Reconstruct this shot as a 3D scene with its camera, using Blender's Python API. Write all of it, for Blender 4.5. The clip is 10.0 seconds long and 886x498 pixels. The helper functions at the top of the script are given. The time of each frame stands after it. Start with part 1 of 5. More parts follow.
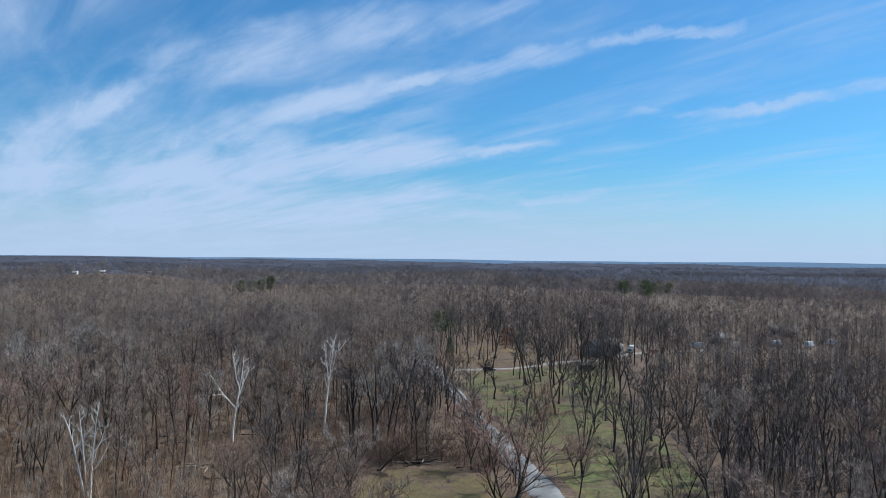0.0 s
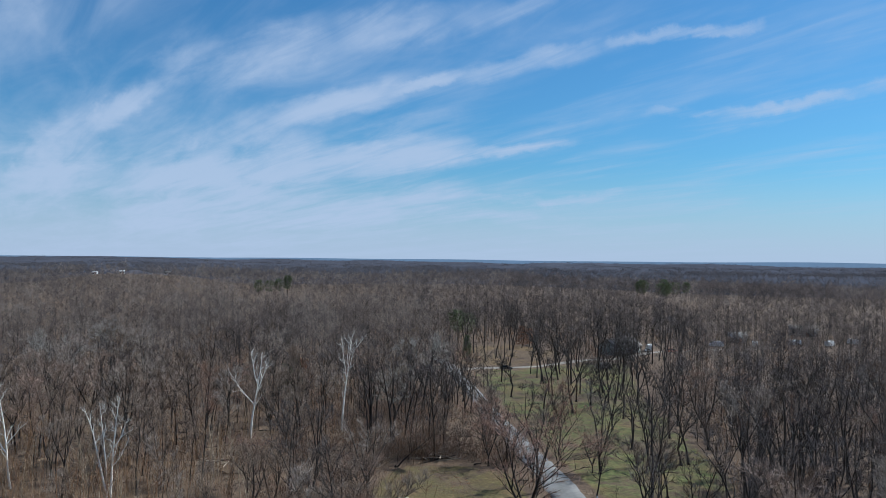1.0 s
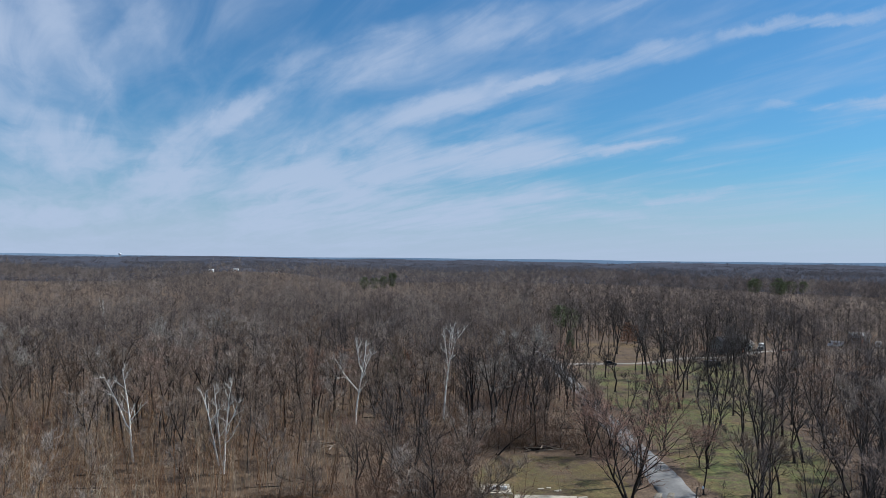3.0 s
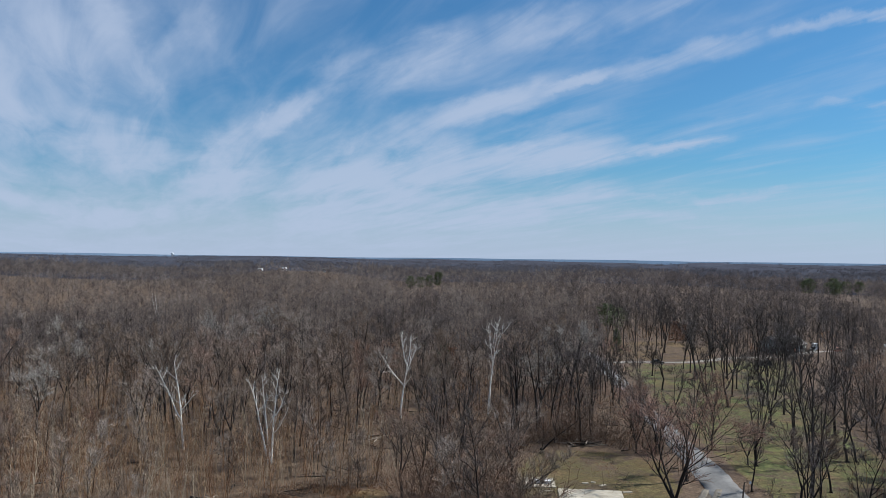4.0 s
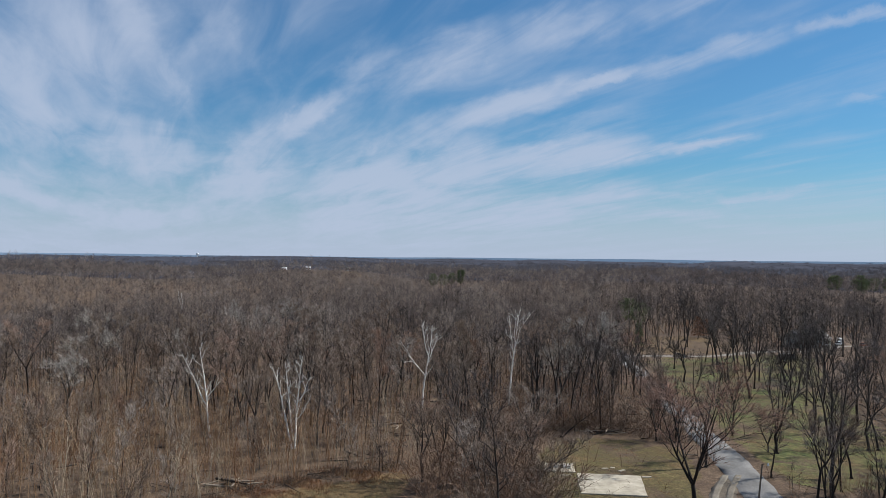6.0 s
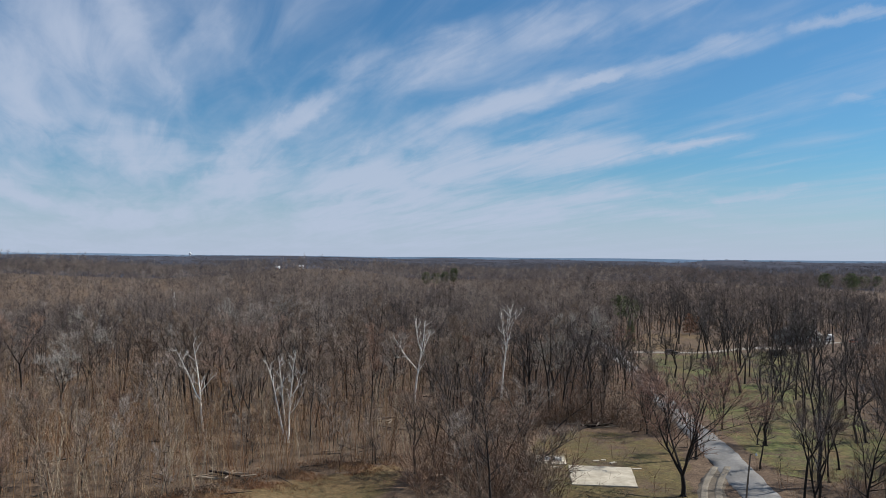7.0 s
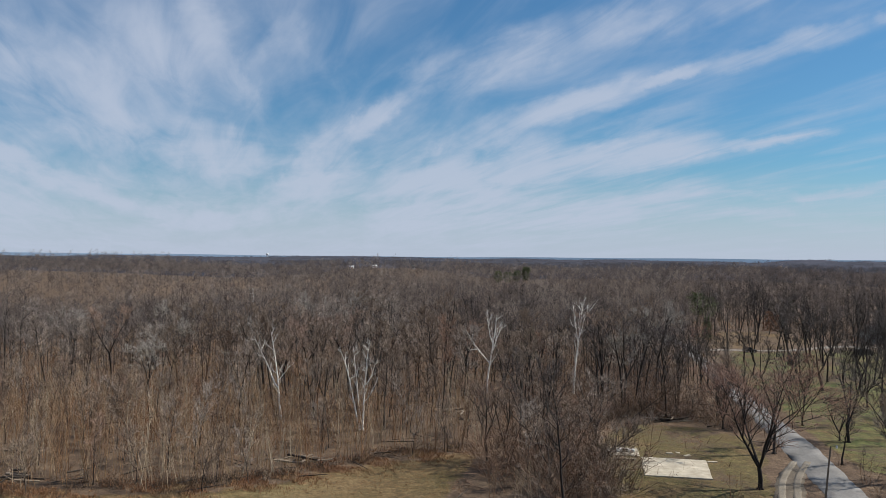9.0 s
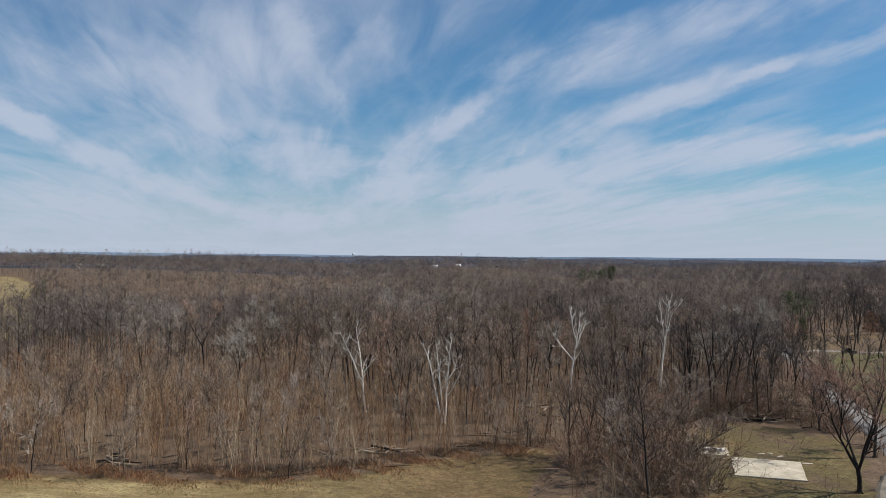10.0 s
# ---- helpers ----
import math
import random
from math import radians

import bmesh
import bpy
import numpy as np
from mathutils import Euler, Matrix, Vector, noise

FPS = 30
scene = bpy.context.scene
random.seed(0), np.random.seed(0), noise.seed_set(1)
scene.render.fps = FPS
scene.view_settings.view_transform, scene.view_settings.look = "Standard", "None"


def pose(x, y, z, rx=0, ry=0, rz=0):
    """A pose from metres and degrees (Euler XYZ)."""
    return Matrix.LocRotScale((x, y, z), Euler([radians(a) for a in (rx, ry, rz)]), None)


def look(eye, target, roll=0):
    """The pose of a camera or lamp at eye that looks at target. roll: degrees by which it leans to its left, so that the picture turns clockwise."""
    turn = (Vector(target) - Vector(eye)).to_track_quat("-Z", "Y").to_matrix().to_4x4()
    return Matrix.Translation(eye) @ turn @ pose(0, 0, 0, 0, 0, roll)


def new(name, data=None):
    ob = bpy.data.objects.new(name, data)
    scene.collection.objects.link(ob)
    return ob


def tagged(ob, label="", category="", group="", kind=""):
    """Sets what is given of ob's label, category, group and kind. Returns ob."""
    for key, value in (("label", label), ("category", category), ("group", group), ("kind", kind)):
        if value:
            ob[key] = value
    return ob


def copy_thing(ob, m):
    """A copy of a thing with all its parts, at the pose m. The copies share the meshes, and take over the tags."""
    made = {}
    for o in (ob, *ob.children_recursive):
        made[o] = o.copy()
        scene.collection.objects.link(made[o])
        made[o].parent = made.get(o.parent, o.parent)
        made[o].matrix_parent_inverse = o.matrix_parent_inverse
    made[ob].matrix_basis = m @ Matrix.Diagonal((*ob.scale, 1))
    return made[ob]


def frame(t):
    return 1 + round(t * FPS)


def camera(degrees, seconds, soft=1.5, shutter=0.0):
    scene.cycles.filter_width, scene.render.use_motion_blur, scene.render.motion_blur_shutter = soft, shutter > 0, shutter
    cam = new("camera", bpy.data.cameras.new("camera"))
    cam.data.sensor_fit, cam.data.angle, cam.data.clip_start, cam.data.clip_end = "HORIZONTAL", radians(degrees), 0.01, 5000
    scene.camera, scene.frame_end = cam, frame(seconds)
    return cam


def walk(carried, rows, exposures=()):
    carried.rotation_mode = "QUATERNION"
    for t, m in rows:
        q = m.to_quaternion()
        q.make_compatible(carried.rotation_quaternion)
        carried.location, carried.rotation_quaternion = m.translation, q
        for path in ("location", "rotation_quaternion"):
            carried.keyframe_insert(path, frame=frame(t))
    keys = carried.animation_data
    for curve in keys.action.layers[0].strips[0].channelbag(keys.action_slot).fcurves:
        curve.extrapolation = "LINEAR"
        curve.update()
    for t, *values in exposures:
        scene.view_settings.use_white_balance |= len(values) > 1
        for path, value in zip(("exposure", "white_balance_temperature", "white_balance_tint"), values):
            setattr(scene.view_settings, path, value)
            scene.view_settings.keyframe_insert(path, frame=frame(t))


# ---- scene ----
cam = camera(57, 10.0, soft=0.82)
walk(cam, [
    (0, pose(0.05, 0.02, 34.97, 90.68, -0.69, -12.83)),
    (0.5, pose(-0.07, 0.01, 34.69, 90.74, -0.65, -12.34)),
    (1, pose(-0.10, -0.01, 34.33, 90.69, -0.66, -11.68)),
    (1.5, pose(-0.06, -0.06, 33.90, 90.68, -0.64, -11.17)),
    (2, pose(0.04, -0.14, 33.42, 90.70, -0.64, -9.57)),
    (2.5, pose(0.16, -0.26, 32.92, 90.64, -0.70, -7.24)),
    (3, pose(0.31, -0.43, 32.40, 90.63, -0.70, -4.42)),
    (3.2, pose(0.37, -0.52, 32.20, 90.63, -0.70, -3.48)),
    (4.3, pose(0.70, -1.12, 31.10, 90.61, -0.80, -0.60)),
    (4.5, pose(0.76, -1.25, 30.90, 90.61, -0.79, -0.35)),
    (5, pose(0.89, -1.61, 30.44, 90.56, -0.71, -0.45)),
    (5.5, pose(0.99, -2.01, 30.01, 90.55, -0.65, -0.05)),
    (5.7, pose(1.02, -2.18, 29.86, 90.60, -0.64, 0.45)),
    (6.8, pose(1.18, -3.12, 29.02, 90.57, -0.60, 0.31)),
    (7, pose(1.20, -3.29, 28.87, 90.57, -0.59, -0.03)),
    (7.5, pose(1.23, -3.69, 28.52, 90.56, -0.54, -0.07)),
    (8, pose(1.27, -4.03, 28.19, 90.57, -0.52, 0.89)),
    (8.5, pose(1.31, -4.29, 27.84, 90.55, -0.50, 2.72)),
    (9, pose(1.37, -4.45, 27.47, 90.56, -0.52, 5.03)),
    (9.5, pose(1.47, -4.47, 27.07, 90.53, -0.52, 7.73)),
    (10, pose(1.61, -4.31, 26.60, 90.51, -0.51, 10.91)),
], exposures=[(0, 0.36, 5620, 5), (0.5, 0.29, 5640, 5), (1, 0.19, 5690, 5), (2.5, 0.16, 5850, 7), (5, 0.15, 6150, 9), (7.5, 0.16, 6390, 10), (10, 0.19, 6620, 10)])

# ---- world, sun, exposure ----
SUN_TO = Vector((0.68, 0.19, 0.70)).normalized()


def make_world():
    w = bpy.data.worlds.new("sky")
    scene.world = w
    w.use_nodes = True
    nt = w.node_tree
    nt.nodes.clear()
    N = nt.nodes.new
    L = nt.links.new

    def math_(op, a, b=None, clamp=False):
        n = N("ShaderNodeMath")
        n.operation, n.use_clamp = op, clamp
        n.inputs[2].default_value = 0.12
        for i, s in enumerate((a, b)):
            if s is None:
                continue
            if isinstance(s, (int, float)):
                n.inputs[i].default_value = s
            else:
                L(s, n.inputs[i])
        return n.outputs[0]

    sky = N("ShaderNodeTexSky")
    sky.sky_type, sky.sun_disc = "NISHITA", False
    sky.sun_elevation = math.asin(SUN_TO.z)
    sky.sun_rotation = math.atan2(SUN_TO.x, SUN_TO.y)
    sky.air_density, sky.dust_density, sky.ozone_density = 1.0, 0.6, 2.2
    # cirrus on a flat layer overhead, streaked along one bearing
    tc = N("ShaderNodeTexCoord")
    sep = N("ShaderNodeSeparateXYZ")
    L(tc.outputs["Generated"], sep.inputs[0])
    up = math_("MAXIMUM", math_("ADD", sep.outputs[2], 0.07), 0.02)
    px, py = math_("DIVIDE", sep.outputs[0], up), math_("DIVIDE", sep.outputs[1], up)
    ca, sa = math.cos(radians(STREAK)), math.sin(radians(STREAK))
    u = math_("ADD", math_("MULTIPLY", px, ca), math_("MULTIPLY", py, sa))
    v = math_("SUBTRACT", math_("MULTIPLY", py, ca), math_("MULTIPLY", px, sa))
    comb = N("ShaderNodeCombineXYZ")
    L(math_("MULTIPLY", u, 1.25), comb.inputs[0])
    L(math_("MULTIPLY", v, 0.5), comb.inputs[1])
    comb2 = N("ShaderNodeCombineXYZ")
    L(math_("MULTIPLY", u, 5.0), comb2.inputs[0])
    L(math_("MULTIPLY", v, 0.95), comb2.inputs[1])

    def noise_(vec, scale, detail, rough, dist=0.0):
        n = N("ShaderNodeTexNoise")
        L(vec, n.inputs["Vector"])
        n.inputs["Scale"].default_value, n.inputs["Detail"].default_value = scale, detail
        n.inputs["Roughness"].default_value, n.inputs["Distortion"].default_value = rough, dist
        return n.outputs["Fac"]

    big = noise_(comb.outputs[0], 1.0, 5, 0.55, 0.6)
    fine = noise_(comb2.outputs[0], 1.0, 8, 0.6, 0.8)
    dens = math_("ADD", math_("MULTIPLY", big, 0.86), math_("MULTIPLY", fine, 0.34))

    # ragged wisps in the sky ahead
    ahead = math_("MAXIMUM", sep.outputs[1], 0.15)
    qc = N("ShaderNodeCombineXYZ")
    L(math_("DIVIDE", sep.outputs[0], ahead), qc.inputs[0])
    L(math_("DIVIDE", sep.outputs[2], ahead), qc.inputs[1])
    wn = N("ShaderNodeTexNoise")
    L(qc.outputs[0], wn.inputs["Vector"])
    wn.inputs["Scale"].default_value, wn.inputs["Detail"].default_value, wn.inputs["Roughness"].default_value = 7.0, 6, 0.62
    shift = N("ShaderNodeVectorMath")
    shift.operation = "SUBTRACT"
    L(wn.outputs["Color"], shift.inputs[0])
    shift.inputs[1].default_value = (0.5, 0.5, 0.5)
    warp = N("ShaderNodeVectorMath")
    warp.operation = "MULTIPLY_ADD"
    L(shift.outputs[0], warp.inputs[0])
    warp.inputs[1].default_value = (0.12, 0.06, 0.0)
    L(qc.outputs[0], warp.inputs[2])
    total = None
    for ax, ay, bx, by, wide, amp in WISPS:
        ab = Vector((bx - ax, by - ay, 0))
        rel = N("ShaderNodeVectorMath")
        rel.operation = "SUBTRACT"
        L(warp.outputs[0], rel.inputs[0])
        rel.inputs[1].default_value = (ax, ay, 0)
        along = N("ShaderNodeVectorMath")
        along.operation = "DOT_PRODUCT"
        L(rel.outputs[0], along.inputs[0])
        along.inputs[1].default_value = ab / ab.length_squared
        k = math_("ADD", along.outputs["Value"], 0.0, True)
        foot = N("ShaderNodeVectorMath")
        foot.operation = "SCALE"
        foot.inputs[0].default_value = ab
        L(k, foot.inputs["Scale"])
        off = N("ShaderNodeVectorMath")
        off.operation = "DISTANCE"
        L(rel.outputs[0], off.inputs[0])
        L(foot.outputs[0], off.inputs[1])
        fall = N("ShaderNodeMapRange")
        fall.interpolation_type = "SMOOTHERSTEP"
        L(off.outputs["Value"], fall.inputs[0])
        fall.inputs[1].default_value, fall.inputs[2].default_value = 0.0, wide * 1.9
        fall.inputs[3].default_value, fall.inputs[4].default_value = amp, 0.0
        taper = math_("POWER", math_("MULTIPLY", math_("MULTIPLY", k, math_("SUBTRACT", 1.0, k)), 4.0), 0.6)
        wisp = math_("MULTIPLY", fall.outputs[0], taper)
        total = wisp if total is None else math_("SMOOTH_MAX", total, wisp)
    puff = noise_(warp.outputs[0], 5.5, 7, 0.6, 0.3)
    grain_ = math_("ADD", math_("ADD", math_("MULTIPLY", fine, 0.95), math_("MULTIPLY", puff, 1.15)), -0.22)
    dens = math_("ADD", dens, math_("MULTIPLY", math_("MULTIPLY", total, grain_), 0.95))
    # the cover thins out towards the east
    dens = math_("SUBTRACT", dens, math_("MULTIPLY", math_("ADD", sep.outputs[0], 0.1), 0.2))

    mr = N("ShaderNodeMapRange")
    mr.interpolation_type = "SMOOTHSTEP"
    L(dens, mr.inputs[0])
    mr.inputs[1].default_value, mr.inputs[2].default_value = 0.46, 1.10
    mr.inputs[3].default_value, mr.inputs[4].default_value = 0.0, 0.86
    # thin veil that closes towards the horizon
    veil = N("ShaderNodeMapRange")
    veil.interpolation_type = "SMOOTHSTEP"
    L(sep.outputs[2], veil.inputs[0])
    veil.inputs[1].default_value, veil.inputs[2].default_value = -0.01, 0.125
    veil.inputs[3].default_value, veil.inputs[4].default_value = 0.88, 0.0
    cover = math_("SUBTRACT", math_("ADD", mr.outputs[0], veil.outputs[0]), math_("MULTIPLY", mr.outputs[0], veil.outputs[0]), True)
    mix = N("ShaderNodeMix")
    mix.data_type = "RGBA"
    L(cover, mix.inputs[0])
    tint = N("ShaderNodeMix")
    tint.data_type, tint.blend_type = "RGBA", "MULTIPLY"
    tint.inputs[0].default_value = 1.0
    L(sky.outputs[0], tint.inputs[6])
    tint.inputs[7].default_value = SKY_TINT
    L(tint.outputs[2], mix.inputs[6])
    mix.inputs[7].default_value = CLOUD
    bg = N("ShaderNodeBackground")
    bg.inputs[1].default_value = SKY
    out = N("ShaderNodeOutputWorld")
    L(mix.outputs[2], bg.inputs[0])
    L(bg.outputs[0], out.inputs[0])


# bright wisps of cirrus: from, to (tangents of bearing and height), width, density
WISPS = [
    (-0.044, 0.152, 0.157, 0.214, 0.019, 0.42),
    (0.115, 0.200, 0.247, 0.243, 0.008, 0.50),
    (0.212, 0.229, 0.420, 0.276, 0.015, 0.40),
    (0.399, 0.270, 0.650, 0.335, 0.009, 0.50),
    (0.379, 0.255, 0.538, 0.292, 0.019, 0.18),
    (0.468, 0.187, 0.609, 0.203, 0.006, 0.30),
    (0.575, 0.197, 0.823, 0.245, 0.009, 0.50),
    (0.786, 0.238, 1.108, 0.331, 0.011, 0.50),
    (0.517, 0.170, 0.741, 0.218, 0.015, 0.22),
    (-0.196, 0.047, 0.081, 0.121, 0.041, 0.62),
    (0.025, 0.104, 0.254, 0.143, 0.023, 0.50),
    (0.212, 0.135, 0.393, 0.152, 0.007, 0.42),
    (0.081, 0.143, 0.275, 0.179, 0.022, 0.26),
    (0.275, 0.151, 0.427, 0.172, 0.013, 0.20),
    (-0.071, 0.039, 0.261, 0.078, 0.029, 0.56),
    (0.213, 0.072, 0.483, 0.092, 0.007, 0.40),
    (0.137, 0.050, 0.456, 0.053, 0.009, 0.36),
    (0.324, 0.110, 0.483, 0.122, 0.009, 0.18),
    (-0.307, 0.057, -0.197, 0.151, 0.038, 0.46),
    (-0.218, 0.141, -0.142, 0.200, 0.016, 0.46),
    (-0.207, 0.151, -0.166, 0.183, 0.007, 0.40),
    (-0.162, 0.183, -0.073, 0.274, 0.026, 0.30),
    (-0.127, 0.082, 0.011, 0.160, 0.032, 0.42),
    (-0.585, 0.200, -0.432, 0.146, 0.032, 0.42),
    (-0.460, 0.160, -0.314, 0.098, 0.032, 0.40),
    (-0.584, 0.086, -0.480, 0.061, 0.012, 0.50),
    (-0.501, 0.055, -0.251, 0.050, 0.019, 0.36),
    (-0.532, 0.326, -0.371, 0.195, 0.044, 0.32),
    (-0.372, 0.285, -0.322, 0.168, 0.022, 0.30),
    (-0.282, 0.307, -0.309, 0.230, 0.017, 0.18),
    (-0.100, 0.207, 0.073, 0.282, 0.033, 0.36),
    (-0.021, 0.252, 0.048, 0.280, 0.009, 0.40),
    (0.031, 0.264, 0.288, 0.324, 0.026, 0.38),
    (0.232, 0.301, 0.344, 0.340, 0.015, 0.26),
    (-0.879, 0.222, -0.727, 0.153, 0.017, 0.52),
    (-0.744, 0.159, -0.516, 0.074, 0.016, 0.46),
    (-0.720, 0.318, -0.437, 0.134, 0.051, 0.36),
    (-0.431, 0.348, -0.330, 0.190, 0.032, 0.32),
    (-0.877, 0.094, -0.524, 0.044, 0.026, 0.34),
    (-0.862, 0.309, -0.667, 0.200, 0.036, 0.24),
    (-0.301, 0.312, -0.263, 0.239, 0.015, 0.20),
]
STREAK = 22.0
SKY = 0.084
SKY_TINT = (0.43, 0.77, 0.97, 1)
CLOUD = (5.1, 5.8, 7.2, 1)
make_world()
sun = new("sun", bpy.data.lights.new("sun", "SUN"))
sun.data.energy, sun.data.angle, sun.data.color = 5.0, radians(0.53), (1.0, 0.95, 0.87)
sun.matrix_world = look(SUN_TO * 100, (0, 0, 0))


# ---- materials ----
def material(name, rough=0.9):
    m = bpy.data.materials.new(name)
    m.use_nodes = True
    b = m.node_tree.nodes["Principled BSDF"]
    b.inputs["Roughness"].default_value = rough
    b.inputs["Specular IOR Level"].default_value = 0.25
    return m, m.node_tree, b


def n_noise(nt, scale, detail=4, rough=0.6, coord="Object", stretch=None, dist=0.0):
    tc = nt.nodes.new("ShaderNodeTexCoord")
    out = tc.outputs[coord]
    if stretch:
        mp = nt.nodes.new("ShaderNodeMapping")
        mp.inputs["Scale"].default_value = stretch
        nt.links.new(out, mp.inputs[0])
        out = mp.outputs[0]
    n = nt.nodes.new("ShaderNodeTexNoise")
    nt.links.new(out, n.inputs["Vector"])
    n.inputs["Scale"].default_value, n.inputs["Detail"].default_value = scale, detail
    n.inputs["Roughness"].default_value, n.inputs["Distortion"].default_value = rough, dist
    return n.outputs["Fac"]


def n_ramp(nt, fac, stops):
    r = nt.nodes.new("ShaderNodeValToRGB")
    el = r.color_ramp.elements
    while len(el) < len(stops):
        el.new(0.5)
    for e, (pos, col) in zip(el, stops):
        e.position, e.color = pos, (*col, 1)
    nt.links.new(fac, r.inputs[0])
    return r.outputs[0]


def n_mix(nt, fac, a, b, blend="MIX"):
    m = nt.nodes.new("ShaderNodeMix")
    m.data_type, m.blend_type = "RGBA", blend
    for sock, v in ((m.inputs[0], fac), (m.inputs[6], a), (m.inputs[7], b)):
        if isinstance(v, (int, float)):
            sock.default_value = v
        elif isinstance(v, tuple):
            sock.default_value = (*v, 1)
        else:
            nt.links.new(v, sock)
    return m.outputs[2]


def n_math(nt, op, a, b=0.0, clamp=False):
    m = nt.nodes.new("ShaderNodeMath")
    m.operation, m.use_clamp = op, clamp
    for sock, v in zip(m.inputs, (a, b)):
        if isinstance(v, (int, float)):
            sock.default_value = v
        else:
            nt.links.new(v, sock)
    return m.outputs[0]


def n_bump(nt, b, fac, strength, dist):
    bp = nt.nodes.new("ShaderNodeBump")
    bp.inputs["Strength"].default_value, bp.inputs["Distance"].default_value = strength, dist
    nt.links.new(fac, bp.inputs["Height"])
    nt.links.new(bp.outputs[0], b.inputs["Normal"])


def n_tone(nt, by):
    """A random number for each tree: of the object, or kept with the joined woods."""
    if by == "object":
        return nt.nodes.new("ShaderNodeObjectInfo").outputs["Random"]
    a = nt.nodes.new("ShaderNodeAttribute")
    a.attribute_name = "tone"
    return a.outputs["Fac"]


def wood(name, stops, by, grain=3.0, rough=0.9, thin=0.0):
    """Bark or twigs; thin: the share of light that a spray of fine twigs lets through."""
    m, nt, b = material(name, rough)
    base = n_ramp(nt, n_tone(nt, by), stops)
    grain_ = n_noise(nt, grain, 5, 0.7, stretch=(1, 1, 0.25))
    col = n_mix(nt, 1.0, base, n_ramp(nt, grain_, ((0.25, (0.62, 0.6, 0.58)), (0.75, (1.25, 1.22, 1.2)))), "MULTIPLY")
    nt.links.new(col, b.inputs["Base Color"])
    if thin:
        tr, mix = nt.nodes.new("ShaderNodeBsdfTranslucent"), nt.nodes.new("ShaderNodeMixShader")
        mix.inputs[0].default_value = thin
        nt.links.new(col, tr.inputs[0])
        nt.links.new(b.outputs[0], mix.inputs[1])
        nt.links.new(tr.outputs[0], mix.inputs[2])
        nt.links.new(mix.outputs[0], nt.nodes["Material Output"].inputs[0])
    return m


BARK = ((0.0, (0.020, 0.016, 0.014)), (0.5, (0.043, 0.036, 0.031)), (1.0, (0.080, 0.069, 0.059)))
TWIG = ((0.0, (0.155, 0.11, 0.08)), (0.3, (0.24, 0.182, 0.14)), (0.6, (0.30, 0.24, 0.192)), (0.82, (0.385, 0.335, 0.288)), (1.0, (0.315, 0.19, 0.13)))
M_bark = wood("bark", BARK, "object")
M_twig = wood("twigs", tuple((k, tuple(v * 1.04 for v in c)) for k, c in TWIG), "object")
M_bark_far = wood("bark_of_woods", BARK, "woods", 0.6)
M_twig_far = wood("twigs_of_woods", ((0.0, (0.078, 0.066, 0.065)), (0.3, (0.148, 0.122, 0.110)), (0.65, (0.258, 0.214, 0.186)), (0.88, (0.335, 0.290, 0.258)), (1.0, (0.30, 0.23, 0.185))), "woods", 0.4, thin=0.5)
# backlit shade of the eastern trees is put into this darker twig colour
M_twig_backlit = wood("backlit_twigs", ((0.0, (0.070, 0.058, 0.053)), (0.5, (0.120, 0.101, 0.092)), (1.0, (0.190, 0.165, 0.152))), "object")
# blue-grey haze of distance is put into these twigs' base colour
M_twig_hazed = wood("hazed_twigs_of_distant_woods", ((0.0, (0.082, 0.083, 0.100)), (1.0, (0.146, 0.141, 0.154))), "woods", 0.1, thin=0.5)
M_pale_twig = wood("pale_twigs", ((0.0, (0.36, 0.33, 0.29)), (1.0, (0.46, 0.43, 0.38))), "object")
# twig colour cooled towards blue, for the haze over the far slopes
M_twig_slope_hazed = wood("hazed_twigs_of_far_slopes", ((0.0, (0.082, 0.079, 0.090)), (1.0, (0.185, 0.167, 0.165))), "woods", 0.2, thin=0.5)
M_red = wood("budding_twigs", ((0.0, (0.30, 0.180, 0.140)), (1.0, (0.38, 0.245, 0.190))), "object", thin=0.3)
M_brush = wood("brush_stems", ((0.0, (0.129, 0.082, 0.050)), (0.35, (0.258, 0.148, 0.083)), (0.65, (0.309, 0.208, 0.123)), (1.0, (0.422, 0.350, 0.257))), "woods", 0.8)
M_bramble = wood("bramble_stems", ((0.0, (0.050, 0.036, 0.028)), (1.0, (0.115, 0.084, 0.064))), "woods", 0.8)
M_dead = wood("dead_grass", ((0.0, (0.218, 0.104, 0.052)), (0.6, (0.272, 0.151, 0.079)), (1.0, (0.301, 0.208, 0.109))), "woods", 0.8)
M_needle = wood("needles", ((0.0, (0.092, 0.112, 0.058)), (1.0, (0.130, 0.150, 0.080))), "object", 1.5, thin=0.2)


def make_white_bark():
    m, nt, b = material("white_bark", 0.75)
    patch = n_noise(nt, 2.6, 5, 0.65, stretch=(1, 1, 0.5))
    col = n_ramp(nt, patch, ((0.22, (0.30, 0.27, 0.22)), (0.32, (0.83, 0.78, 0.69)), (0.55, (0.92, 0.89, 0.81))))
    nt.links.new(col, b.inputs["Base Color"])
    return m


M_white_bark = make_white_bark()


